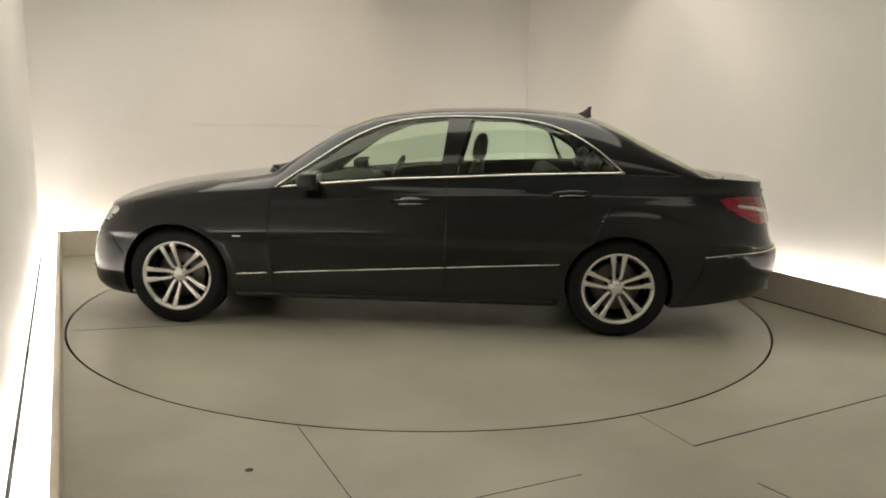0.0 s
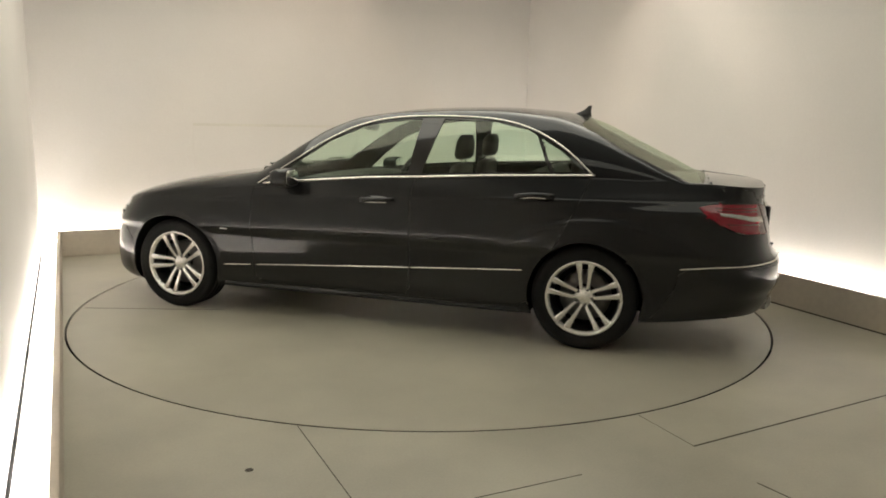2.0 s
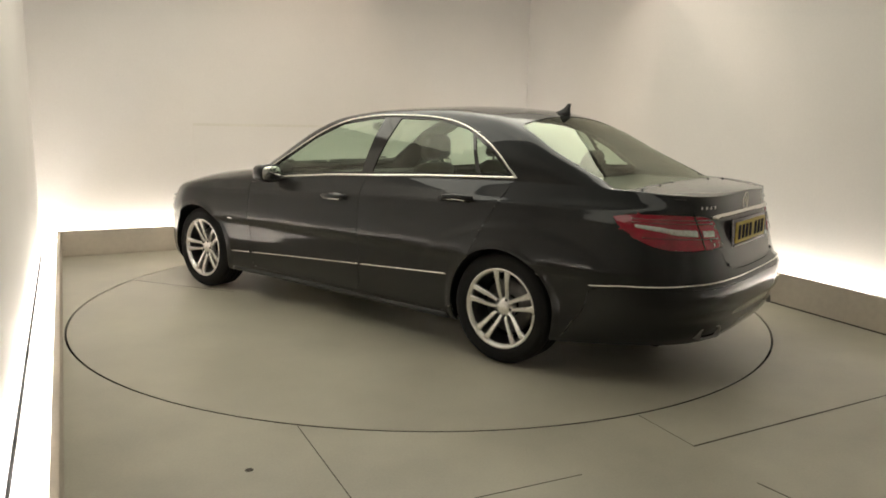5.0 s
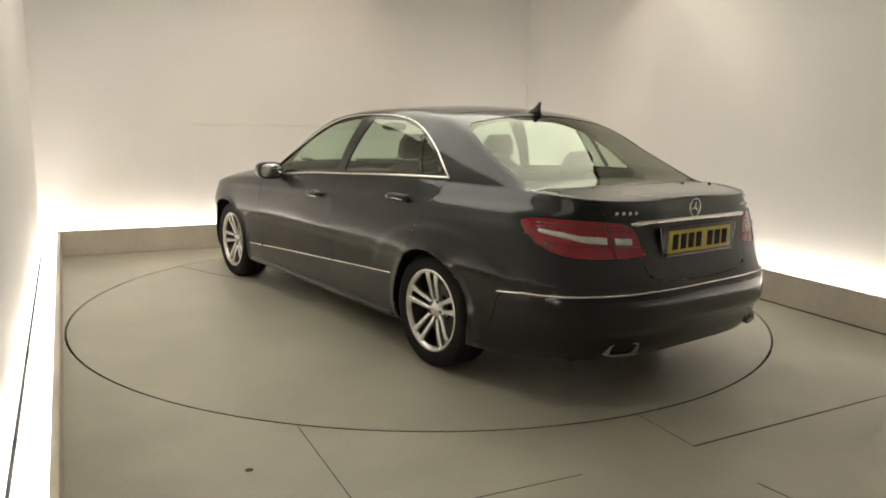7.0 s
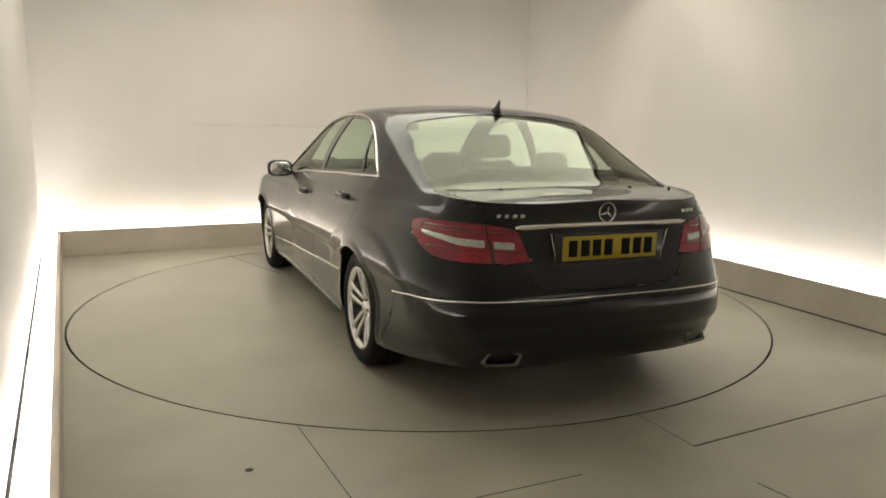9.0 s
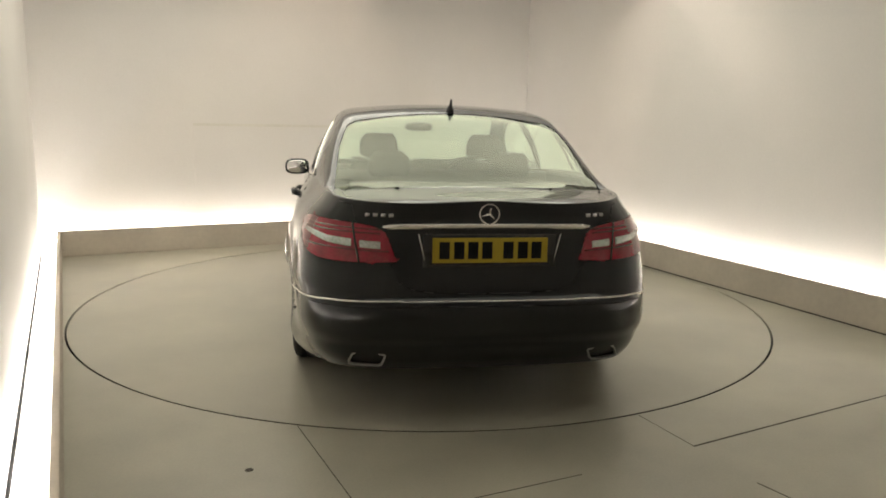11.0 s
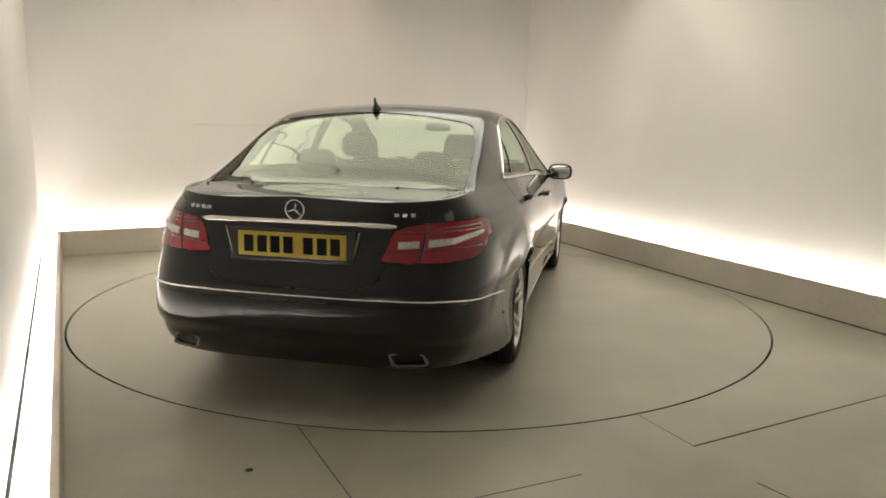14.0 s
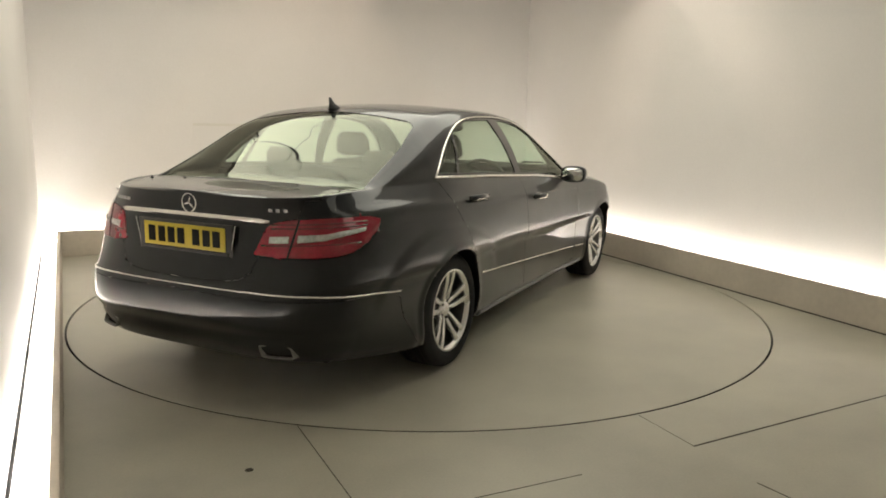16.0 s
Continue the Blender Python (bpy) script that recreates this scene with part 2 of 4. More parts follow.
def floor_joint(x0, y0, x1, y1, width):
    bm = box_bm(math.hypot(x1 - x0, y1 - y0), width, 0.002, bevel=0.0005, seg=1)
    ob = part("floor_joint", bm, SEAM, smooth=False, at=pose((x0 + x1) / 2, (y0 + y1) / 2, 0.0006, 0, 0, math.degrees(math.atan2(y1 - y0, x1 - x0))))
    return tagged(ob, "thin dark joint in the painted floor", "floor joint", kind="structure")


build_room()
FLOOR_OB = build_floor()
TABLE = build_turntable()
for row in ((-0.560, -2.421, -0.03, -3.52, 0.0035), (1.023, -2.279, 1.166, -2.609, 0.002), (1.166, -2.609, 2.394, -1.994, 0.008), (0.196, -3.054, 0.629, -2.868, 0.003), (1.295, -2.927, 1.45, -3.17, 0.005)):
    floor_joint(*row)

# fabric softbox hung over the turntable
def build_softbox(cx, cy, w, d, cloth, rods):
    box = tagged(new("ceiling_light"), "wide fabric softbox hung over the turntable", "ceiling light", "softboxes")
    box.matrix_basis = pose(cx, cy, 2.92, 0, 0, 0)
    part("diffuser", box_bm(w, d, 0.03, (0, 0, 0), 0.01), cloth, box, "glowing cream fabric", smooth=False)
    for sx, sy, x, y in ((w + 0.12, 0.06, 0, d / 2 + 0.03), (w + 0.12, 0.06, 0, -d / 2 - 0.03), (0.06, d, w / 2 + 0.03, 0), (0.06, d, -w / 2 - 0.03, 0)):
        part("frame_bar", box_bm(sx, sy, 0.10, (x, y, 0.03), 0.01), BEAM, box)
    for a, b in () if not rods else (((-w / 2, -0.5), (0.1, d / 2)), ((-w / 2, d / 2), (-0.2, -d / 2))):
        part("brace_rod", tube_bm([(*a, -0.022), (*b, -0.022)], 0.007, 8), BEAM, box)
    for x in (-w * 0.35, w * 0.35):
        for y in (-d * 0.38, d * 0.38):
            part("hanger", tube_bm([(x, y, 0.0), (x, y, TOP - 2.92)], 0.008, 8), BEAM, box)


build_softbox(-0.17, -0.05, 4.45, 2.90, SOFTGLOW, True)
build_softbox(0.9, -2.95, 3.8, 0.65, glow("fabric_glow_dim", (0.98, 0.955, 0.83), 0.8), False)

# small floor stain, built as a thin dark disc
mark = tagged(part("floor_mark", lathe_bm([(0.0005, 0.0015), (0.012, 0.0012), (0.017, 0.0)], 14, "z"), SEAM, at=pose(-0.669, -2.849, 0)), "small dark stain on the floor", "floor plug")


# warm downlights that throw scallops on the far walls
def build_downlight(foot, towards):
    """A can lamp under the ceiling, a short way off the wall."""
    can = tagged(new("downlight"), "small black can downlight under the ceiling", "downlight", "wall downlights")
    can.location = (foot.x, foot.y, TOP)
    part("housing", lathe_bm([(0.001, 0.0), (0.09, 0.0), (0.09, -0.26), (0.085, -0.27), (0.075, -0.26), (0.075, -0.18), (0.001, -0.18)], 28, "z"), BEAM, can)
    data = bpy.data.lights.new("downlight_lamp", "SPOT")
    data.energy, data.color, data.spot_size, data.spot_blend, data.shadow_soft_size = DOWNLIGHT_WATTS, (1.0, 0.82, 0.66), radians(64), 0.60, 0.06
    lamp = new("downlight_lamp", data)
    lamp.matrix_world = look((foot.x, foot.y, TOP - 0.28), (foot.x + towards.x * 0.25, foot.y + towards.y * 0.25, 0.5))


build_downlight(CORNER_L + U * 2.50 - V * 0.75, V)
build_downlight(CORNER_R - RV * 2.55 - RU * 0.75, RU)


# ---- the car: x forward, y to its left, z up, origin midway between the axles ----
def table(xs, ys):
    """A smooth curve through the rows of a small table (monotone cubic)."""
    xs, ys = np.array(xs, float), np.array(ys, float)
    d = np.diff(ys) / np.diff(xs)
    m = np.zeros(len(xs))
    m[0], m[-1] = d[0], d[-1]
    for i in range(1, len(xs) - 1):
        m[i] = 0 if d[i - 1] * d[i] <= 0 else 2 * d[i - 1] * d[i] / (d[i - 1] + d[i])

    def f(x):
        x = np.clip(np.asarray(x, float), xs[0], xs[-1])
        k = np.clip(np.searchsorted(xs, x) - 1, 0, len(xs) - 2)
        h = xs[k + 1] - xs[k]
        t = (x - xs[k]) / h
        return ((1 + 2 * t) * (1 - t) ** 2 * ys[k] + t * (1 - t) ** 2 * h * m[k]
                + t * t * (3 - 2 * t) * ys[k + 1] + t * t * (t - 1) * h * m[k + 1])
    return f


Z_LOW = table([-2.6, -2.2, -1.8, -1.0, 1.0, 1.75, 2.3], [0.27, 0.235, 0.205, 0.185, 0.185, 0.175, 0.21])
Z_BELT = table([-2.52, -2.3, -2.0, -1.45, -0.8, 0.0, 0.8, 1.2, 1.6, 1.95, 2.15, 2.28],
               [0.9829, 0.9979, 1.018, 1.033, 1.014, 0.9738, 0.9003, 0.8783, 0.8257, 0.7474, 0.6677, 0.5999])
Z_MID = table([-2.52, -2.4, -2.13, -1.9, -1.644, -1.39, -1.14, -0.726, -0.308, 0.113, 0.369, 0.715, 0.93, 1.02, 1.42, 1.87, 2.15, 2.28],
              [1.004, 1.014, 1.035, 1.137, 1.261, 1.379, 1.436, 1.459, 1.451, 1.404, 1.332, 1.121, 0.9961, 0.9837, 0.9385, 0.8618, 0.7618, 0.6478])
Z_RAIL = table([-2.52, -2.3, -2.1, -1.9, -1.644, -1.39, -1.14, -0.73, -0.3, 0.113, 0.369, 0.53, 0.715, 0.85, 1.05, 1.4, 1.9, 2.15, 2.28],
               [0.9926, 0.984, 0.989, 1.067, 1.184, 1.311, 1.387, 1.421, 1.412, 1.372, 1.289, 1.196, 1.076, 0.9905, 0.9605, 0.9179, 0.8029, 0.7029, 0.6004])
Y_RAIL = table([-2.52, -2.3, -2.1, -1.9, -1.644, -1.39, -1.14, -0.73, -0.3, 0.113, 0.369, 0.53, 0.715, 0.85, 1.05, 1.4, 1.9, 2.15, 2.28],
               [0.5618, 0.6662, 0.6907, 0.6832, 0.6681, 0.6385, 0.6233, 0.6218, 0.6198, 0.6156, 0.63, 0.6616, 0.6983, 0.7334, 0.7339, 0.7164, 0.613, 0.4931, 0.2941])
W_Z = table([0.16, 0.20, 0.25, 0.33, 0.42, 0.50, 0.555, 0.585, 0.605, 0.64, 0.72, 0.82, 0.90, 1.00, 1.06],
            [0.8307, 0.8729, 0.8941, 0.9039, 0.9061, 0.905, 0.9052, 0.9138, 0.924, 0.9263, 0.9212, 0.9082, 0.8892, 0.8373, 0.7947])
W_X = table([-2.6, -2.2, -1.8, -1.4, -0.6, 0.4, 1.2, 1.6, 2.0, 2.3], [0.8927, 0.9392, 0.9805, 1.001, 1, 0.9997, 1.031, 1.049, 1.019, 0.9591])
X_REAR = table([0.20, 0.26, 0.33, 0.375, 0.40, 0.435, 0.50, 0.565, 0.60, 0.66, 0.75, 0.85, 0.95, 1.03], [-2.427, -2.497, -2.538, -2.546, -2.56, -2.576, -2.578, -2.569, -2.536, -2.512, -2.491, -2.468, -2.456, -2.466])
X_FRONT = table([0.18, 0.25, 0.35, 0.45, 0.55, 0.62, 0.70, 0.80, 1.0], [2.152, 2.205, 2.212, 2.198, 2.158, 2.113, 2.057, 1.965, 1.841])
TAPER = table([0.16, 0.26, 0.34, 0.46, 0.56, 0.66, 0.76, 0.84, 0.90, 0.97, 1.06], [-0.0289, -0.0248, -0.0121, 0.0008, 0.0033, 0.0112, 0.0167, 0.0232, 0.0396, 0.0587, 0.0695])   # narrowing of the tail by height
CAP_R, CAP_F, E_R, E_F = 0.62, 0.80, 0.53, 0.55
HUB_Z, HUB_X = 0.318, 1.437
TYRE_R, RIM_R = 0.3195, 0.227


def body_grid():
    """The left half of the skin: rows from the sill over shoulder and rail to the middle line, columns from tail to nose."""
    nc, ns, kl, n1, n2 = 90, 200, 60, 26, 30

    def even(length, power):
        """Angles that step evenly along a cap."""
        d = np.linspace(0, math.pi / 2, 6000)
        px, py = length * (1 - np.cos(d) ** power), 0.88 * np.sin(d) ** power
        px[-1] = length
        run = np.concatenate([[0], np.cumsum(np.hypot(np.diff(px), np.diff(py)))])
        return np.interp(np.linspace(0, run[-1], nc), run, d)
    ar, af = even(CAP_R, E_R), even(CAP_F, E_F)
    rows = []

    def outline(t):
        xr, xf, zr, zf = -2.5, 2.2, 0.6, 0.5
        for _ in range(4):
            zr = Z_LOW(xr) + (Z_BELT(xr) - Z_LOW(xr)) * t
            zf = Z_LOW(xf) + (Z_BELT(xf) - Z_LOW(xf)) * t
            xr, xf = X_REAR(zr), X_FRONT(zf)
        cr = xr + CAP_R * (1 - np.clip(np.cos(ar), 0, 1) ** E_R)
        cf = xf - CAP_F * (1 - np.clip(np.cos(af[::-1]), 0, 1) ** E_F)
        mid = np.linspace(xr + CAP_R, xf - CAP_F, ns + 2)[1:-1]
        x = np.concatenate([cr, mid, cf])
        shape = np.concatenate([np.sin(ar) ** E_R, np.ones(ns), np.sin(af[::-1]) ** E_F])
        z = Z_LOW(x) + (Z_BELT(x) - Z_LOW(x)) * t
        bulge = 0.016 * np.exp(-((x + 1.42) / 0.42) ** 2 - ((z - 0.66) / 0.16) ** 2)
        bulge += 0.010 * np.exp(-((x - 1.44) / 0.40) ** 2 - ((z - 0.62) / 0.15) ** 2)
        crease = 0.005 * np.exp(-((z - (0.86 + 0.035 * (-x))) / 0.022) ** 2) * (np.abs(x + 0.3) < 2)
        ring = np.hypot((x + 1.50) / 0.66, (z - 0.40) / 0.40)
        ponton = 0.010 * (1 - np.clip((ring - 0.93) / 0.13, 0, 1) ** 2 * (3 - 2 * np.clip((ring - 0.93) / 0.13, 0, 1))) * 0.5 * (1 + np.tanh((z - 0.50) / 0.06))
        lips = sum(0.009 * np.exp(-((np.hypot(x - hx, z - HUB_Z) - 0.352) / 0.020) ** 2) for hx in (HUB_X, -HUB_X))
        scoop = ponton + lips
        tuck = 1 - 0.10 * np.clip((0.46 - z) / 0.22, 0, 1) ** 1.5 * np.clip((-1.85 - x) / 0.4, 0, 1)
        tail = np.clip((-1.0 - x) / 1.0, 0, 1)
        y = shape * tuck * (W_Z(z) * W_X(x) + bulge + crease + scoop - TAPER(z) * tail * tail * (3 - 2 * tail))
        return np.stack([x, y, z], 1)

    for t in np.linspace(0, 1, kl + 1):
        rows.append(outline(t))
    top = rows[-1]
    x, ys, zs = top[:, 0], top[:, 1], top[:, 2]
    yp = np.minimum(Y_RAIL(x), ys * 0.93)
    zp, zc = np.maximum(Z_RAIL(x), zs + 0.004), np.maximum(Z_MID(x), zs + 0.006)
    zp = np.minimum(zp, zc - 0.002)
    sec = []
    for s in np.linspace(0, 1, n1 + 1)[1:]:
        cabin = np.clip((zp - zs) / 0.25, 0, 1)
        pillar = np.clip((-1.05 - x) / 0.45, 0, 1) * np.clip((x + 2.15) / 0.25, 0, 1)
        bow = 4 * s * (1 - s) * (0.020 * cabin + 0.012 - 0.010 * pillar)
        sec.append(np.stack([x, ys + (yp - ys) * s + bow, zs + (zp - zs) * s + bow * (1 - cabin) * 0.6], 1))
    for s in np.linspace(0, 1, n2 + 1)[1:]:
        sec.append(np.stack([x, yp * (1 - s), zp + (zc - zp) * (1 - (1 - s) ** 2)], 1))
    g = np.array(rows + sec)
    # soften the rail and the shoulder
    base = kl + n1
    for _ in range(5):
        for r in list(range(base - 3, base + 3)):
            g[r] = 0.5 * g[r] + 0.25 * (g[r - 1] + g[r + 1])
    hood = np.clip(1 - (zp - zs) / 0.12, 0, 1)[:, None]
    for _ in range(8):
        for r in range(kl - 3, kl + 5):
            soft = 0.5 * g[r] + 0.25 * (g[r - 1] + g[r + 1])
            g[r] = g[r] * (1 - hood) + soft * hood
    g[-1][:, 1] = 0
    g[:, 0, 1] = 0
    g[:, -1, 1] = 0
    return g, kl, n1


GRID, K_BELT, N_SIDE = body_grid()
ARC = np.concatenate([np.zeros((GRID.shape[0], 1)), np.cumsum(np.hypot(*(np.diff(GRID[:, :, :2], axis=1).transpose(2, 0, 1))), axis=1)], 1)


def sample(field, r, c):
    r, c = min(max(r, 0), field.shape[0] - 1.001), min(max(c, 0), field.shape[1] - 1.001)
    i, j = int(r), int(c)
    f, h = r - i, c - j
    return (field[i, j] * (1 - f) * (1 - h) + field[i + 1, j] * f * (1 - h) + field[i, j + 1] * (1 - f) * h + field[i + 1, j + 1] * f * h)


FIELDS = {"side": GRID[:, :, [0, 2]], "top": GRID[:, :, [0, 1]], "rear": np.stack([ARC, GRID[:, :, 2]], 2), "back": GRID[:, :, [1, 2]]}


def locate(kind, u, v, rows, cols=None):
    """The row and column of the skin at a place given in a side, top or tail projection."""
    f = FIELDS[kind]
    c0, c1 = cols or (0, f.shape[1] - 1)
    sub = f[rows[0]:rows[1] + 1, c0:c1 + 1]
    d = (sub[:, :, 0] - u) ** 2 + (sub[:, :, 1] - v) ** 2
    i, j = np.unravel_index(np.argmin(d), d.shape)
    r, c = float(i + rows[0]), float(j + c0)
    for _ in range(6):
        p = sample(f, r, c)
        e = 0.25
        jr = (sample(f, r + e, c) - sample(f, r - e, c)) / (2 * e)
        jc = (sample(f, r, c + e) - sample(f, r, c - e)) / (2 * e)
        m = np.array([jr, jc]).T
        if abs(np.linalg.det(m)) < 1e-10:
            break
        s = np.clip(np.linalg.solve(m, np.array([u, v]) - p), -1, 1)
        r, c = min(max(r + s[0], rows[0]), rows[1]), min(max(c + s[1], c0), c1)
    return r, c


def skin(kind, u, v, rows, lift=0.0, cols=None):
    """A point of the skin, lifted along its outward normal."""
    r, c = locate(kind, u, v, rows, cols)
    p = sample(GRID, r, c)
    a = sample(GRID, r + 0.5, c) - sample(GRID, r - 0.5, c)
    b = sample(GRID, r, c + 0.5) - sample(GRID, r, c - 0.5)
    n = np.cross(a, b)
    n = -n / (np.linalg.norm(n) + 1e-12)
    if n[1] * p[1] < 0 and abs(p[1]) > 0.4:
        n = -n
    return Vector(p + n * lift)


def inside(poly, pts):
    """Which of the points lie in the outline."""
    x, y = pts[:, 0], pts[:, 1]
    res = np.zeros(len(pts), bool)
    n = len(poly)
    for i in range(n):
        (x0, y0), (x1, y1) = poly[i], poly[(i + 1) % n]
        cond = (y0 > y) != (y1 > y)
        res ^= cond & (x < (x1 - x0) * (y - y0) / (y1 - y0 + 1e-15) + x0)
    return res


def smooth_loop(points, times=3, keep=()):
    """An outline with its corners cut round; corners numbered in keep stay sharp."""
    pts = [(Vector(p), i in keep) for i, p in enumerate(points)]
    for _ in range(times):
        out = []
        n = len(pts)
        for i, (p, sharp) in enumerate(pts):
            if sharp:
                out.append((p, True))
            else:
                out.append((p.lerp(pts[i - 1][0], 0.25), False))
                out.append((p.lerp(pts[(i + 1) % n][0], 0.25), False))
        pts = out
    return [tuple(p) for p, _ in pts]


def circle(cx, cz, r, n=72):
    return [(cx + r * math.cos(k / n * math.tau), cz + r * math.sin(k / n * math.tau)) for k in range(n)]


ALL = (0, GRID.shape[0] - 1)
LOWER = (0, K_BELT)
GREEN = (K_BELT, K_BELT + N_SIDE)
SIDE = (0, K_BELT + N_SIDE)
UPPER = (K_BELT + N_SIDE - 4, GRID.shape[0] - 1)
TOPS = (K_BELT, GRID.shape[0] - 1)
MIDC = (46, GRID.shape[1] - 46)


def tail_arc(y=None, x=None):
    """Length along the tail's outline at lamp height, at a distance from the middle or at a place along the side."""
    r = int(K_BELT * 0.82)
    row, arc = GRID[r], ARC[r]
    if y is not None:
        k = int(np.argmax(row[:, 1] > y))
        return float(arc[k])
    k = int(np.argmax((row[:, 0] > x)))
    return float(arc[k])


ARCH_F, ARCH_R = circle(HUB_X, HUB_Z + 0.004, 0.348), circle(-HUB_X, HUB_Z + 0.004, 0.342)
DLO = smooth_loop([(0.775, 0.915), (0.53, 1.085), (0.306, 1.238), (0.06, 1.342), (-0.2, 1.378), (-0.46, 1.386), (-0.815, 1.376), (-1.05, 1.322), (-1.27, 1.205), (-1.40, 1.090), (-1.445, 1.052),
                   (-0.8, 1.034), (0.0, 0.992), (0.74, 0.920)], 2, keep=(0, 10, 13))
WIN_F = [(0.70, 0.938), (0.53, 1.068), (0.306, 1.221), (0.06, 1.325), (-0.2, 1.361), (-0.325, 1.367), (-0.285, 1.020), (0.0, 1.004), (0.6, 0.946)]
WIN_R = [(-0.47, 1.368), (-0.815, 1.360), (-1.03, 1.312), (-1.085, 1.285), (-1.185, 1.062), (-0.8, 1.046), (-0.375, 1.024)]
WIN_Q = [(-1.11, 1.268), (-1.25, 1.188), (-1.375, 1.085), (-1.40, 1.068), (-1.21, 1.062)]
SCREEN = [(0.92, 0.0), (0.90, 0.40), (0.80, 0.66), (0.53, 0.625), (0.25, 0.585), (0.10, 0.55), (0.075, 0.25), (0.07, 0.0)]
BACK = [(-1.33, 0.0), (-1.335, 0.3), (-1.34, 0.555), (-1.375, 0.602), (-1.60, 0.650), (-1.85, 0.666), (-2.02, 0.678), (-2.075, 0.630), (-2.10, 0.3), (-2.105, 0.0)]
HOOD = [(0.95, -0.1), (0.95, 0.45), (0.86, 0.72), (1.1, 0.735), (1.5, 0.70), (1.9, 0.60), (2.10, 0.47), (2.19, 0.25), (2.20, -0.1)]
DOOR_F = [(0.80, 0.885), (0.82, 0.62), (0.80, 0.30), (0.76, 0.245), (-0.30, 0.235), (-0.325, 0.30), (-0.325, 0.9), (-0.34, 0.991), (0.0, 0.977), (0.6, 0.921)]
DOOR_R = [(-0.335, 0.990), (-0.33, 0.9), (-0.33, 0.30), (-0.30, 0.235), (-1.02, 0.235), (-1.13, 0.30), (-1.18, 0.50), (-1.245, 0.61), (-1.30, 0.72), (-1.385, 0.90), (-1.44, 1.043), (-0.8, 1.019)]
A_IN, A_TIP = tail_arc(y=0.445), tail_arc(x=-2.07)
LAMP = smooth_loop([(A_IN + 0.020, 0.898), (A_IN - 0.015, 0.82), (A_IN - 0.042, 0.742), (A_IN + 0.02, 0.738), (A_IN + 0.25, 0.736), (A_TIP - 0.17, 0.748), (A_TIP - 0.075, 0.80), (A_TIP - 0.012, 0.862), (A_TIP, 0.890), (A_TIP - 0.06, 0.910), (A_IN + 0.3, 0.914)], 2, keep=(2, 8))
BUMPER_R = [(-0.2, 0.565), (A_TIP + 0.16, 0.545), (A_TIP + 0.23, 0.50), (A_TIP + 0.32, 0.10), (-0.2, 0.1)]
LID_BACK = smooth_loop([(-0.2, 1.2), (-0.2, 0.606), (0.27, 0.610), (0.395, 0.640), (0.43, 0.735), (A_IN + 0.10, 0.80), (A_IN + 0.135, 0.90), (A_IN + 0.17, 0.985), (A_IN + 0.17, 1.2)], 2, keep=(0, 1, 7, 8))
LID_TOP = [(-3, -0.1), (-3, 0.62), (-2.20, 0.655), (-2.10, 0.62), (-2.115, 0.3), (-2.12, -0.1)]
HEADLAMP = smooth_loop([(2.20, 0.56), (2.235, 0.66), (2.10, 0.735), (1.85, 0.765), (1.80, 0.745), (1.92, 0.66), (2.05, 0.585)], 2, keep=(3,))
BUMPER_F = [(3, 0.56), (2.0, 0.565), (1.90, 0.60), (1.79, 0.47), (1.75, 0.1), (3, 0.1)]

# name, projection, outline, rows
CUTS = [("arch", "side", ARCH_F, LOWER), ("arch", "side", ARCH_R, LOWER),
        ("window_front", "side", WIN_F, GREEN), ("window_rear", "side", WIN_R, GREEN), ("window_quarter", "side", WIN_Q, GREEN), ("window_frame", "side", DLO, GREEN),
        ("windscreen", "top", SCREEN, UPPER), ("back_window", "top", BACK, UPPER),
        ("tail_lamp", "rear", LAMP, SIDE), ("headlamp", "side", HEADLAMP, SIDE),
        ("rear_bumper", "rear", BUMPER_R, LOWER), ("front_bumper", "side", BUMPER_F, LOWER),
        ("boot_lid", "rear", LID_BACK, (0, K_BELT)), ("boot_lid", "top", LID_TOP, TOPS),
        ("bonnet", "top", HOOD, (K_BELT + 3, GRID.shape[0] - 1)),
        ("front_door", "side", DOOR_F, LOWER), ("rear_door", "side", DOOR_R, LOWER)]


def half_range(kind, poly):
    """Columns that a cut may touch: tail cuts stay behind, nose cuts before."""
    if kind == "rear":
        return (0, 122)
    if kind == "side" and poly in (HEADLAMP, BUMPER_F):
        return (GRID.shape[1] - 140, GRID.shape[1] - 1)
    if kind == "top" and poly in (LID_TOP,):
        return (0, 125)
    return (0, GRID.shape[1] - 1)


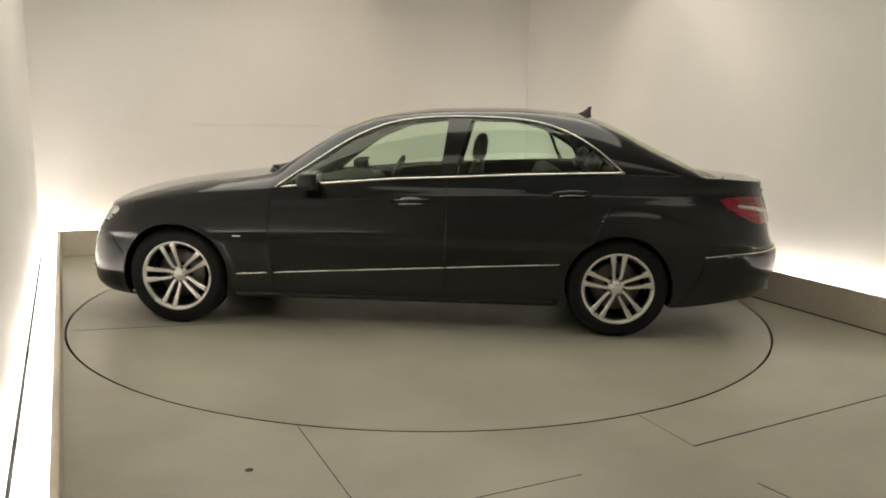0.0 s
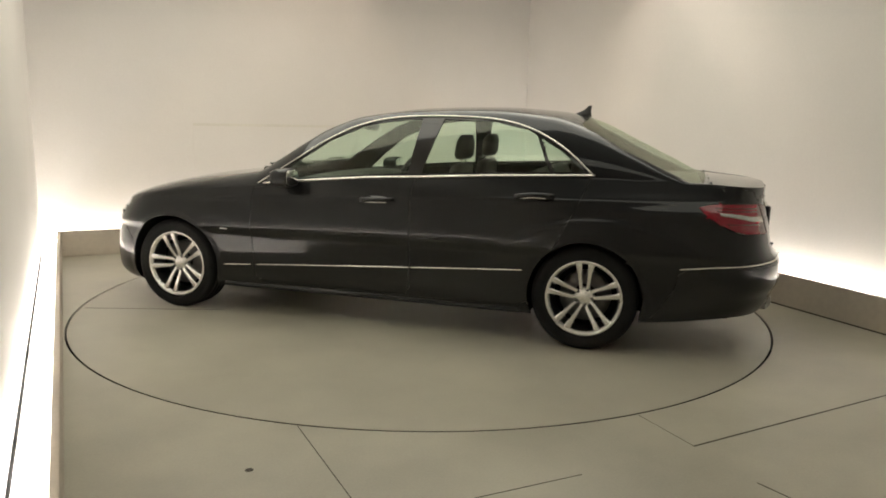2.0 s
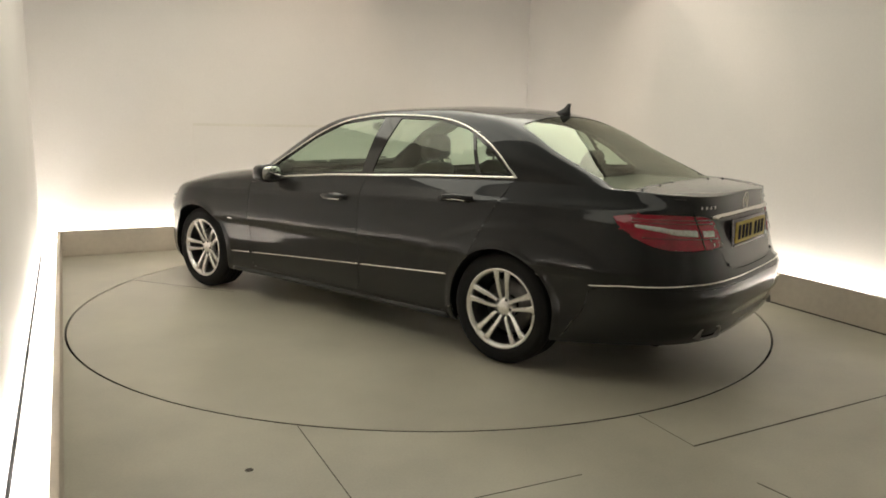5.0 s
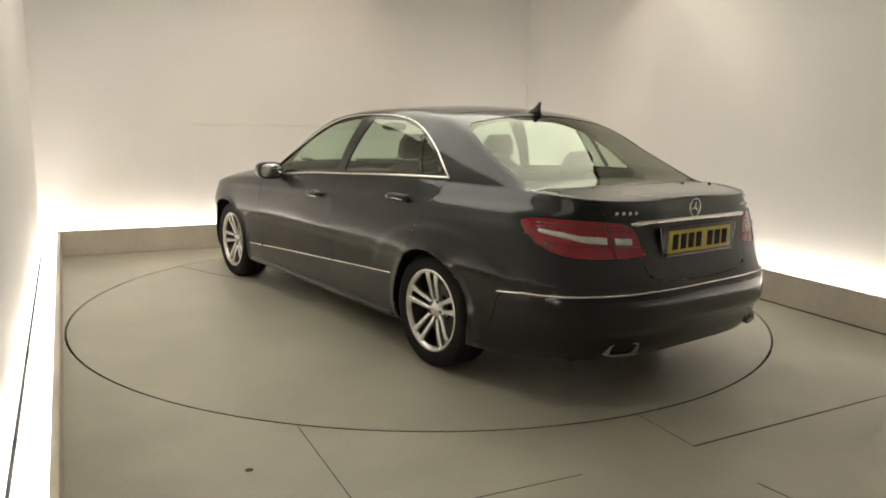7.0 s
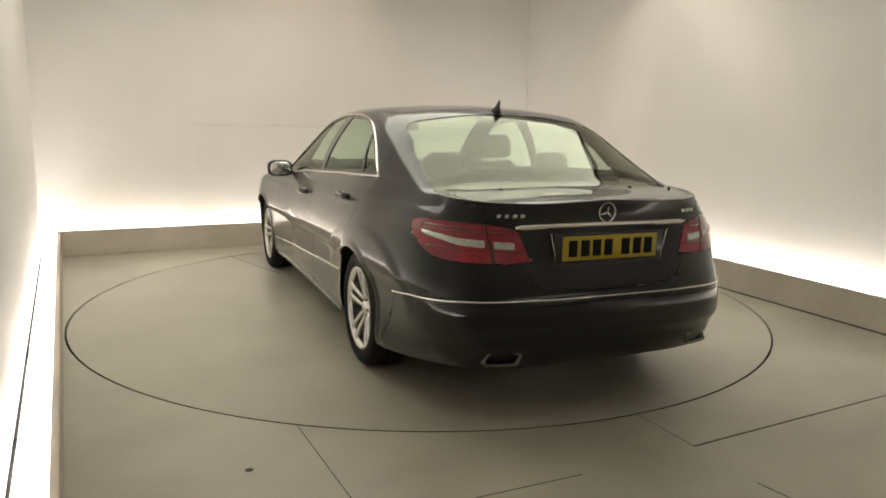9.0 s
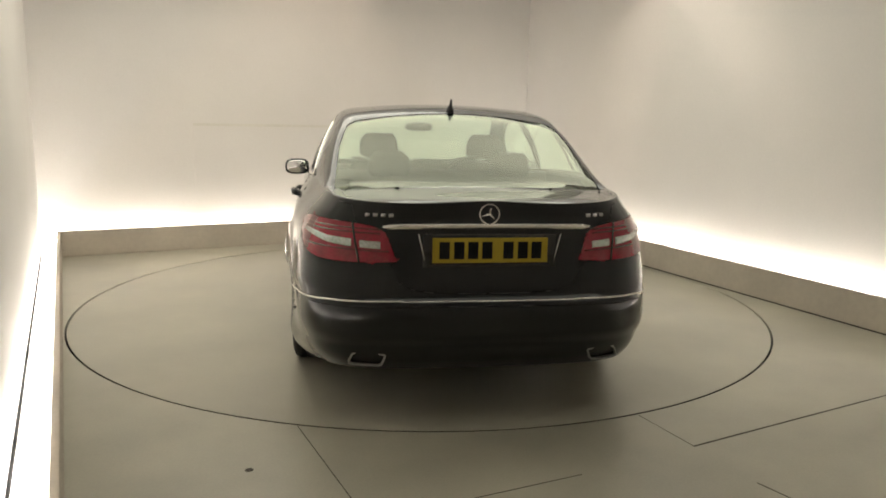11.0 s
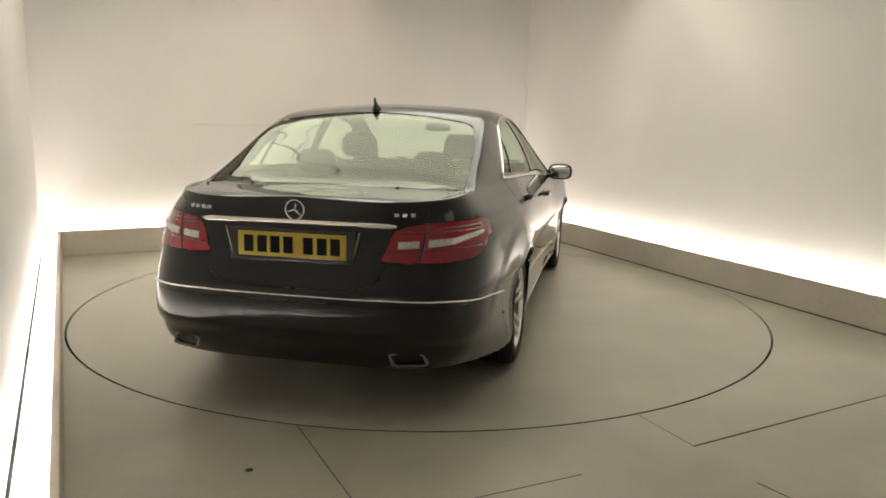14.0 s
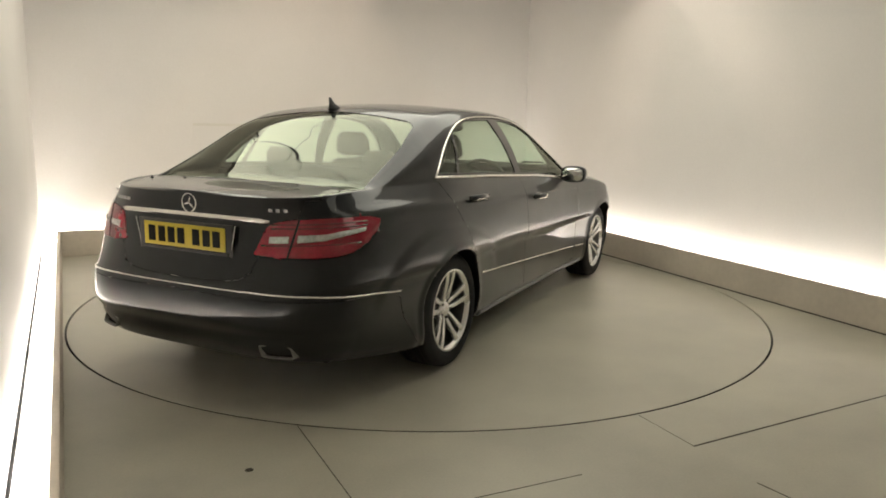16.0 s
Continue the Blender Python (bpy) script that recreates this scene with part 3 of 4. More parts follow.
def cut_skin():
    """Splits the half skin along the outlines. Returns triangles by panel name."""
    nr, ncol = GRID.shape[:2]
    pos = GRID.copy()
    idx = np.stack(np.meshgrid(np.arange(nr), np.arange(ncol), indexing="ij"), 2).astype(float)
    mark = -np.ones((nr, ncol), int)
    for n, (name, kind, poly, rows) in enumerate(CUTS):
        f = FIELDS[kind]
        c0, c1 = half_range(kind, poly)
        dr = np.gradient(f, axis=0)
        dc = np.gradient(f, axis=1)
        P = np.array(poly, float)
        Q = np.roll(P, -1, axis=0)
        lo, hi = P.min(0) - 0.04, P.max(0) + 0.04
        for r in range(max(rows[0], 1), min(rows[1], nr - 1)):
            row = f[r]
            for c in np.nonzero((row[:, 0] > lo[0]) & (row[:, 0] < hi[0]) & (row[:, 1] > lo[1]) & (row[:, 1] < hi[1]))[0]:
                if c < c0 or c > c1 or c < 1 or c > ncol - 2 or mark[r, c] >= 0:
                    continue
                p = f[r, c]
                e = Q - P
                t = np.clip(((p - P) * e).sum(1) / ((e * e).sum(1) + 1e-15), 0, 1)
                q = P + e * t[:, None]
                d = ((q - p) ** 2).sum(1)
                k = int(np.argmin(d))
                if d[k] > 0.03 ** 2:
                    continue
                m = np.array([dr[r, c], dc[r, c]]).T
                if abs(np.linalg.det(m)) < 1e-8:
                    continue
                s = np.linalg.solve(m, q[k] - p)
                if abs(s[0]) <= 0.52 and abs(s[1]) <= 0.52:
                    idx[r, c] += s
                    pos[r, c] = sample(GRID, idx[r, c, 0], idx[r, c, 1])
                    mark[r, c] = n
    tris, cells = [], []
    for r in range(nr - 1):
        for c in range(ncol - 1):
            a, b, d, e = (r, c), (r, c + 1), (r + 1, c + 1), (r + 1, c)
            m = [mark[q] for q in (a, b, d, e)]
            if m[1] >= 0 and m[3] >= 0 and not (m[0] >= 0 and m[2] >= 0):
                pair = ((a, b, e), (b, d, e))
            else:
                pair = ((a, b, d), (a, d, e))
            for t in pair:
                tris.append(t)
                cells.append((r, c))
    T = np.array([[q[0] * ncol + q[1] for q in t] for t in tris])
    cells = np.array(cells)
    owner = np.array(["body_shell"] * len(T), dtype=object)
    free = np.ones(len(T), bool)
    fidx = idx.reshape(-1, 2)
    mid = fidx[T].mean(1)
    for name, kind, poly, rows in CUTS:
        c0, c1 = half_range(kind, poly)
        can = np.nonzero(free & (cells[:, 0] >= rows[0]) & (cells[:, 0] < rows[1]) & (cells[:, 1] >= c0) & (cells[:, 1] <= c1))[0]
        uv = np.array([sample(FIELDS[kind], *mid[i]) for i in can]) if len(can) else np.zeros((0, 2))
        hit = can[inside(poly, uv)] if len(can) else can
        owner[hit] = name
        free[hit] = False
    # crumbs cut off a panel go back to the shell
    for name in sorted(set(owner)):
        sel = np.nonzero(owner == name)[0]
        root = {}

        def find(a):
            while root.setdefault(a, a) != a:
                root[a] = root[root[a]]
                a = root[a]
            return a
        for i in sel:
            a, b, c = T[i]
            root[find(a)] = find(b)
            root[find(b)] = find(c)
        count = {}
        for i in sel:
            count.setdefault(find(T[i][0]), []).append(i)
        for group in count.values():
            if len(group) < 0.12 * len(sel) and name not in ("body_shell", "arch"):
                owner[group] = "body_shell"
    return pos.reshape(-1, 3), T, owner


SKIN_V, SKIN_T, OWNER = cut_skin()


def panel_bm(name, mirror="left", gap=0.0018, flange=0.014, sink=0.0):
    """The mesh of one panel: on the left, on the right, or on both sides as one sheet; its rim is turned inwards."""
    sel = SKIN_T[OWNER == name]
    bm = bmesh.new()

    def side(sign):
        used = {}
        for t in sel:
            vs = []
            for k in t:
                if k not in used:
                    x, y, z = SKIN_V[k]
                    used[k] = bm.verts.new((x, y * sign, z))
                vs.append(used[k])
            if len({v for v in vs}) == 3:
                try:
                    bm.faces.new(vs if sign < 0 else vs[::-1])
                except ValueError:
                    pass
    if mirror in ("left", "both"):
        side(1)
    if mirror in ("right", "both"):
        side(-1)
    bmesh.ops.remove_doubles(bm, verts=bm.verts[:], dist=1e-5)
    bmesh.ops.dissolve_degenerate(bm, dist=1e-6, edges=bm.edges[:])
    bm.normal_update()
    # outward normals
    flip = sum((f.normal.x * f.calc_center_median().x * 0.2 + f.normal.y * f.calc_center_median().y + f.normal.z * (f.calc_center_median().z - 0.6)) * f.calc_area() for f in bm.faces)
    if flip < 0:
        bmesh.ops.reverse_faces(bm, faces=bm.faces[:])
        bm.normal_update()
    if sink:
        moves = [(v, v.co - v.normal * sink) for v in bm.verts]
        for v, co in moves:
            v.co = co
    rim = [e for e in bm.edges if e.is_boundary]
    if flange:
        rimv = {v for e in rim for v in e.verts}
        shift = {}
        for v in rimv:
            inner = [e.other_vert(v).co for e in v.link_edges if e.other_vert(v) not in rimv]
            d = Vector((0, 0, 0))
            if inner:
                d = sum((q - v.co for q in inner), Vector()) / len(inner)
                tang = sum(((e.other_vert(v).co - v.co).normalized() for e in v.link_edges if e.is_boundary), Vector())
                d = d.normalized() if d.length > 1e-6 else d
            shift[v] = d * gap
        normals = {v: v.normal.copy() for v in rimv}
        for v, d in shift.items():
            v.co += d
        low = {v: bm.verts.new(v.co - normals[v] * flange) for v in rimv}
        for e in rim:
            a, b = e.verts
            f = e.link_faces[0]
            ls = [l.vert for l in f.loops]
            i = ls.index(a)
            if ls[(i + 1) % len(ls)] == b:
                bm.faces.new((b, a, low[a], low[b]))
            else:
                bm.faces.new((a, b, low[b], low[a]))
    return bm


def edge_split(ob, angle=40):
    """Keeps turned-in rims crisp under smooth shading."""
    me = ob.data
    bm = bmesh.new()
    bm.from_mesh(me)
    sharp = [e for e in bm.edges if len(e.link_faces) == 2 and e.calc_face_angle(0) > radians(angle)]
    bmesh.ops.split_edges(bm, edges=sharp)
    bm.to_mesh(me)
    bm.free()
    return ob


def skin_bar(points, kind, rows, radius, lift, sign=1, flat=1.0, sides=6, closed=False, step=0.03, cols=None):
    """A bar lying on the skin along a line given in a projection."""
    path = []
    n = len(points)
    for i in range(n if closed else n - 1):
        a, b = Vector(points[i]), Vector(points[(i + 1) % n])
        m = max(1, int((b - a).length / step))
        for k in range(m):
            path.append(a.lerp(b, k / m))
    if not closed:
        path.append(Vector(points[-1]))
    p3 = [skin(kind, p[0], p[1], rows, lift, cols) for p in path]
    for _ in range(2):
        p3 = [p3[i] if (not closed and i in (0, len(p3) - 1)) else (p3[i] * 2 + p3[i - 1] + p3[(i + 1) % len(p3)]) / 4 for i in range(len(p3))]
    return tube_bm([(p.x, p.y * sign, p.z) for p in p3], radius, sides, closed, flat)


def build_wheel(parent, x, y, sign):
    """Tyre, twin-spoke alloy rim, brake disc and hub cap; the outer face looks to sign * y."""
    hub = new("wheel")
    hub.parent = parent
    hub.matrix_basis = pose(x, y, HUB_Z, 0, 0, 0 if sign > 0 else 180)
    tagged(hub, "twin-spoke silver alloy wheel with a black tyre")
    R, w = TYRE_R, 0.118
    part("tyre", lathe_bm([(RIM_R - 0.004, -w + 0.02), (RIM_R + 0.01, -w + 0.004), (R - 0.045, -w), (R - 0.014, -w + 0.012), (R, -w + 0.035), (R + 0.001, -0.05), (R - 0.006, -0.048), (R - 0.006, -0.042), (R + 0.001, -0.04),
                           (R + 0.001, -0.004), (R - 0.006, -0.003), (R - 0.006, 0.003), (R + 0.001, 0.004), (R + 0.001, 0.04), (R - 0.006, 0.042), (R - 0.006, 0.048), (R + 0.001, 0.05),
                           (R, w - 0.035), (R - 0.014, w - 0.012), (R - 0.030, w - 0.004), (R - 0.045, w), (R - 0.052, w - 0.002), (R - 0.060, w), (RIM_R + 0.012, w - 0.006), (RIM_R - 0.004, w - 0.02)], 72), RUBBER, hub)
    part("barrel", lathe_bm([(RIM_R - 0.002, -w + 0.015), (RIM_R - 0.025, -w + 0.05), (RIM_R - 0.035, 0.0), (RIM_R - 0.022, w - 0.05), (RIM_R - 0.018, w - 0.030)], 72), DISC_STEEL, hub)
    part("rim_lip", lathe_bm([(RIM_R - 0.020, w - 0.032), (RIM_R - 0.014, w - 0.018), (RIM_R - 0.006, w - 0.009), (RIM_R + 0.004, w - 0.009), (RIM_R + 0.006, w - 0.018)], 72), ALLOY, hub)
    part("brake_disc", lathe_bm([(0.07, 0.012), (0.155, 0.012), (0.157, 0.008), (0.157, -0.01), (0.155, -0.014), (0.07, -0.014)], 48), DISC_STEEL, hub)
    part("inner_shield", lathe_bm([(0.001, -0.03), (0.20, -0.03), (0.20, -0.036)], 32), DARK, hub)
    for k in range(5):
        for s in (-1, 1):
            bm = bmesh.new()
            rings = []
            for r, half, off, y0, deep in ((0.036, 0.0105, 0.0150, 0.066, 0.03), (0.075, 0.0120, 0.0245, 0.076, 0.030), (0.120, 0.0130, 0.0290, 0.087, 0.028), (0.160, 0.0150, 0.0325, 0.096, 0.026), (0.194, 0.0180, 0.0365, 0.101, 0.022), (0.211, 0.0230, 0.0405, 0.102, 0.020), (0.222, 0.0330, 0.0470, 0.102, 0.018)):
                o = off * s
                rings.append([bm.verts.new((o - half, y0 - deep, r)), bm.verts.new((o - half, y0 - 0.006, r)), bm.verts.new((o - half * 0.6, y0, r)),
                              bm.verts.new((o + half * 0.6, y0, r)), bm.verts.new((o + half, y0 - 0.006, r)), bm.verts.new((o + half, y0 - deep, r))])
            for a, b in zip(rings, rings[1:]):
                for i in range(6):
                    bm.faces.new((a[i], a[(i + 1) % 6], b[(i + 1) % 6], b[i]))
            bm.faces.new(rings[-1])
            bmesh.ops.recalc_face_normals(bm, faces=bm.faces[:])
            part("spoke", bm, ALLOY, hub, smooth=False, at=pose(0, 0, 0, 0, 72 * k + (18 if x > 0 else 0), 0))
    part("hub_cap", lathe_bm([(0.001, 0.082), (0.026, 0.081), (0.034, 0.077), (0.040, 0.070), (0.058, 0.064), (0.062, 0.050), (0.062, 0.02)], 32), ALLOY, hub)
    for k in range(5):
        part("bolt", lathe_bm([(0.001, 0.074), (0.006, 0.074), (0.008, 0.071), (0.008, 0.060)], 10), DISC_STEEL, hub, at=pose(0.05 * math.sin(radians(72 * k + 48)), 0, 0.05 * math.cos(radians(72 * k + 48))))
    return hub


def loft_bm(rings, cap=True):
    bm = bmesh.new()
    rs = [[bm.verts.new(p) for p in ring] for ring in rings]
    for a, b in zip(rs, rs[1:]):
        n = len(a)
        for i in range(n):
            bm.faces.new((a[i], a[(i + 1) % n], b[(i + 1) % n], b[i]))
    if cap:
        bm.faces.new(rs[0][::-1])
        bm.faces.new(rs[-1])
    bmesh.ops.recalc_face_normals(bm, faces=bm.faces[:])
    return bm


def pill(cx, cy, cz, sx, sy, axis, n=16, power=3.0):
    """A rounded rectangle round a centre, in the plane across an axis."""
    ring = []
    for k in range(n):
        a = k / n * math.tau
        c, s = math.cos(a), math.sin(a)
        u = sx * math.copysign(abs(c) ** (2 / power), c)
        v = sy * math.copysign(abs(s) ** (2 / power), s)
        ring.append((cx, cy + u, cz + v) if axis == "x" else (cx + u, cy, cz + v) if axis == "y" else (cx + u, cy + v, cz))
    return ring


def build_seat(car, x, y, bench=0.26):
    seat = new("front_seat")
    seat.parent = car
    seat.matrix_basis = pose(x, y, 0.0)
    tagged(seat, "dark leather front seat with headrest")
    part("cushion", loft_bm([pill(0, 0, 0.40, 0.24, bench * 0.9, "z"), pill(0, 0, 0.50, 0.26, bench, "z"), pill(0, 0, 0.53, 0.23, bench * 0.86, "z")]), LEATHER, seat)
    part("backrest", loft_bm([pill(-0.20, 0, 0.50, 0.06, 0.25, "z"), pill(-0.25, 0, 0.70, 0.065, 0.255, "z"), pill(-0.31, 0, 0.92, 0.06, 0.235, "z"), pill(-0.345, 0, 1.05, 0.045, 0.19, "z"), pill(-0.352, 0, 1.075, 0.02, 0.14, "z")]), LEATHER, seat)
    part("headrest", loft_bm([pill(-0.35, 0, 1.10, 0.035, 0.10, "z"), pill(-0.355, 0, 1.13, 0.05, 0.135, "z"), pill(-0.365, 0, 1.22, 0.048, 0.125, "z"), pill(-0.37, 0, 1.265, 0.025, 0.09, "z")]), LEATHER, seat)
    for s in (-0.05, 0.05):
        part("headrest_post", tube_bm([(-0.347, s, 1.04), (-0.352, s, 1.12)], 0.007, 8), CHROME, seat)


def lens_band(lamp, sign, line, wide, narrow):
    """A faceted clear band set in a tail lamp, tapering along its line."""
    pts = [Vector(line[0])]
    for p, q in zip(line, line[1:]):
        m = max(1, int((Vector(q) - Vector(p)).length / 0.012))
        pts += [Vector(p).lerp(Vector(q), (k + 1) / m) for k in range(m)]
    bm = bmesh.new()
    rows = []
    for i, p in enumerate(pts):
        half = wide + (narrow - wide) * (i / (len(pts) - 1)) ** 1.5
        row = []
        for v, lift in ((-1.0, 0.003), (-0.8, 0.0075), (0.0, 0.0085 + 0.002 * (i % 2)), (0.8, 0.0075), (1.0, 0.003)):
            q = skin("rear", p[0], p[1] + v * half, SIDE, lift, (0, 122))
            row.append(bm.verts.new((q.x, q.y * sign, q.z)))
        rows.append(row)
    for r0, r1 in zip(rows, rows[1:]):
        for k in range(4):
            bm.faces.new((r0[k], r0[k + 1], r1[k + 1], r1[k]) if sign > 0 else (r0[k], r1[k], r1[k + 1], r0[k + 1]))
    bm.faces.new(rows[0])
    bm.faces.new(rows[-1][::-1])
    bmesh.ops.recalc_face_normals(bm, faces=bm.faces[:])
    part("clear_band", bm, WHITELENS, lamp, "clear reversing light band", smooth=False)


def build_car():
    car = tagged(new("car"), "dark grey metallic four-door saloon with chrome trim on a turntable", "car")
    shell = edge_split(part("body_shell", panel_bm("body_shell", "both", flange=0.012), PAINT, car, "dark grey metallic paint"))
    for name in ("bonnet", "boot_lid", "rear_bumper", "front_bumper"):
        edge_split(part(name, panel_bm(name, "both", flange=0 if name == "bonnet" else 0.014), PAINT, car))
    part("windscreen", panel_bm("windscreen", "both", sink=0.004, flange=0), GLASS, car, "laminated clear windscreen").visible_shadow = False
    part("rear_window", panel_bm("back_window", "both", sink=0.003, flange=0), GLASS, car, "sloping heated rear window").visible_shadow = False
    for sign, mirror in ((1, "left"), (-1, "right")):
        fd = edge_split(part("front_door", panel_bm("front_door", mirror), PAINT, car))
        rd = edge_split(part("rear_door", panel_bm("rear_door", mirror), PAINT, car))
        edge_split(part("window_frame", panel_bm("window_frame", mirror, gap=0.0, flange=0.010, sink=0.002), GLOSSBLACK, car, "gloss black window pillars"))
        for name, owner in (("front_window", fd), ("rear_window_pane", rd), ("quarter_window", rd)):
            key = {"front_window": "window_front", "rear_window_pane": "window_rear", "quarter_window": "window_quarter"}[name]
            part(name, panel_bm(key, mirror, sink=0.006, flange=0), GLASS, owner, "tinted side window").visible_shadow = False
        # bright trim
        k0 = min(range(len(DLO)), key=lambda i: (DLO[i][0] - 0.775) ** 2 + (DLO[i][1] - 0.915) ** 2)
        k1 = min(range(len(DLO)), key=lambda i: (DLO[i][0] + 1.445) ** 2 + (DLO[i][1] - 1.052) ** 2)
        arc = DLO[k0:k1 + 1] if k0 < k1 else DLO[k0:] + DLO[:k1 + 1]
        part("window_trim", skin_bar(arc, "side", GREEN, 0.0065, 0.003, sign, step=0.02), CHROME, car, "chrome strip over the windows")
        part("belt_trim", skin_bar([(0.735, 0.916), (0.4, 0.950), (0.0, 0.983), (-0.4, 1.002), (-0.8, 1.025), (-1.15, 1.038), (-1.455, 1.048)], "side", (K_BELT - 3, K_BELT + 8), 0.0085, 0.004, sign), CHROME, car, "chrome strip under the windows")
        part("door_strip", skin_bar([(0.79, 0.360), (-0.32, 0.424)], "side", LOWER, 0.005, 0.002, sign), CHROME, fd, "thin chrome rubbing strip")
        part("door_strip", skin_bar([(-0.335, 0.425), (-1.06, 0.467)], "side", LOWER, 0.005, 0.002, sign), CHROME, rd, "thin chrome rubbing strip")
        part("wing_strip", skin_bar([(1.04, 0.346), (0.83, 0.358)], "side", LOWER, 0.005, 0.002, sign), CHROME, car, "thin chrome rubbing strip")
        part("sill", skin_bar([(1.05, 0.205), (0.0, 0.203), (-1.05, 0.205)], "side", LOWER, 0.022, -0.006, sign, sides=8), PAINT, car)
        # lamps
        lamp = edge_split(part("tail_lamp", panel_bm("tail_lamp", mirror, gap=0.002, flange=0.02, sink=-0.004), RED, car, "red wraparound tail lamp with a clear band"))
        lens_band(lamp, sign, [(A_IN + 0.028, 0.812), (A_IN + 0.080, 0.814), (A_IN + 0.120, 0.817)], 0.016, 0.016)
        lens_band(lamp, sign, [(A_IN + 0.160, 0.820), (A_IN + 0.28, 0.828), (A_TIP - 0.22, 0.842), (A_TIP - 0.10, 0.856)], 0.017, 0.008)
        split = [skin("rear", A_IN + 0.125 + 0.006 * k, 0.738 + 0.033 * k, SIDE, 0.003, (0, 122)) for k in range(6)]
        part("lamp_split", tube_bm([(q.x, q.y * sign, q.z) for q in split], 0.005, 6), GLOSSBLACK, lamp)
        for z in (0.868, 0.885):
            part("lamp_rib", skin_bar([(A_IN + 0.03, z - 0.006), (A_TIP - 0.09, z + 0.004)], "rear", SIDE, 0.004, 0.003, sign, sides=6, cols=(0, 122)), DARKRED, lamp, "dark red ribs of the lamp")
        part("lamp_rib", skin_bar([(A_IN - 0.01, 0.786), (A_TIP - 0.12, 0.800)], "rear", SIDE, 0.004, 0.003, sign, sides=6, cols=(0, 122)), DARKRED, lamp, "dark red ribs of the lamp")
        head = edge_split(part("headlamp", panel_bm("headlamp", mirror, gap=0.002, flange=0.02), LAMP_CLEAR, car, "clear headlamp"))
        fog = [skin("side", 2.12 + 0.035 * k, 0.335 + 0.004 * k, LOWER, 0.006) for k in range(4)]
        part("day_light", tube_bm([(q.x, q.y * sign, q.z) for q in fog], 0.011, 8), DRL, car, "white daytime running light")
        # door handles
        for x, z, owner in ((-0.105, 0.850, fd), (-1.115, 0.910, rd)):
            p0, p1, pm = skin("side", x + 0.115, z - 0.006, LOWER, 0.012), skin("side", x - 0.115, z + 0.004, LOWER, 0.012), skin("side", x, z, LOWER, 0.040)
            pts = [p0, p0.lerp(pm, 0.6) + Vector((0.03, 0.006, 0)), pm, p1.lerp(pm, 0.6) + Vector((-0.03, 0.006, 0)), p1]
            handle = part("door_handle", tube_bm([(p.x, p.y * sign, p.z) for p in pts], 0.016, 10, flat=0.7), PAINT, owner, "body-coloured pull handle with chrome edge")
            part("handle_chrome", tube_bm([(p.x, (p.y + 0.004) * sign, p.z - 0.016) for p in pts[1:4]], 0.0045, 8), CHROME, handle)
            cup = skin("side", x, z - 0.004, LOWER, 0.0)
            part("handle_cup", loft_bm([[(q[0], q[1] * 1.0, q[2]) for q in pill(cup.x, (cup.y + 0.0015) * sign, cup.z, 0.085, 0.030, "y", 20, 2.2)],
                                        [(q[0], q[1], q[2]) for q in pill(cup.x, (cup.y - 0.004) * sign, cup.z, 0.08, 0.026, "y", 20, 2.2)]]), GLOSSBLACK, owner)
        # mirror
        mx, my, mz = 0.525, 0.975, 0.970
        mirror_ob = part("door_mirror", loft_bm([[(q[0], q[1] * sign, q[2]) for q in pill(mx + dx, my, mz, sy * 0.094, sy2 * 0.062, "x", 20, 3.2)]
                                                 for dx, sy, sy2 in ((0.085, 0.35, 0.35), (0.070, 0.72, 0.72), (0.035, 0.95, 0.95), (-0.02, 1.02, 1.02), (-0.052, 1.0, 1.0), (-0.058, 0.94, 0.94))]), PAINT, car, "body-coloured door mirror")
        part("mirror_glass", loft_bm([[(q[0], q[1] * sign, q[2]) for q in pill(mx - 0.0585, my, mz, 0.080, 0.050, "x", 20, 3.2)], [(q[0], q[1] * sign, q[2]) for q in pill(mx - 0.061, my, mz, 0.078, 0.048, "x", 20, 3.2)]]),
             material("mirror_silver", (0.75, 0.75, 0.75), 0.03, metal=1.0), mirror_ob, "silvered mirror glass")
        part("mirror_foot", loft_bm([pill(mx + 0.03, 0.80 * sign, 0.915, 0.05, 0.02, "y", 12), pill(mx + 0.01, 0.90 * sign, 0.935, 0.04, 0.016, "y", 12)]), GLOSSBLACK, mirror_ob)
        # wing badge, wheels, arches
        q = skin("side", 1.02, 0.60, LOWER, 0.002)
        part("wing_badge", box_bm(0.055, 0.005, 0.011, (q.x, q.y * sign, q.z), 0.002), BADGE, car)
        for x, r in ((HUB_X, 0.346), (-HUB_X, 0.340)):
            wy = 0.815 if x > 0 else 0.79
            build_wheel(car, x, wy * sign, sign)
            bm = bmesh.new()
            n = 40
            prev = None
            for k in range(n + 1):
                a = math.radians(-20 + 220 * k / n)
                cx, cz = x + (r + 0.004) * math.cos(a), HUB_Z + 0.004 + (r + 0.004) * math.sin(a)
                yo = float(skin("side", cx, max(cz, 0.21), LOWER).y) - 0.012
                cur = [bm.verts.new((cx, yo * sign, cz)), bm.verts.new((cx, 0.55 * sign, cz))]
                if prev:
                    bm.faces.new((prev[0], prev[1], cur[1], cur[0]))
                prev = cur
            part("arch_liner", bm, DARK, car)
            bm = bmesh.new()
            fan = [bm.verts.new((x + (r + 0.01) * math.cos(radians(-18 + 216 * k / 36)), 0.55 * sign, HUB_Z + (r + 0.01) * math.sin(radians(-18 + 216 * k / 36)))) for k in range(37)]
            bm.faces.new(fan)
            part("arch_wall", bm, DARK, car)
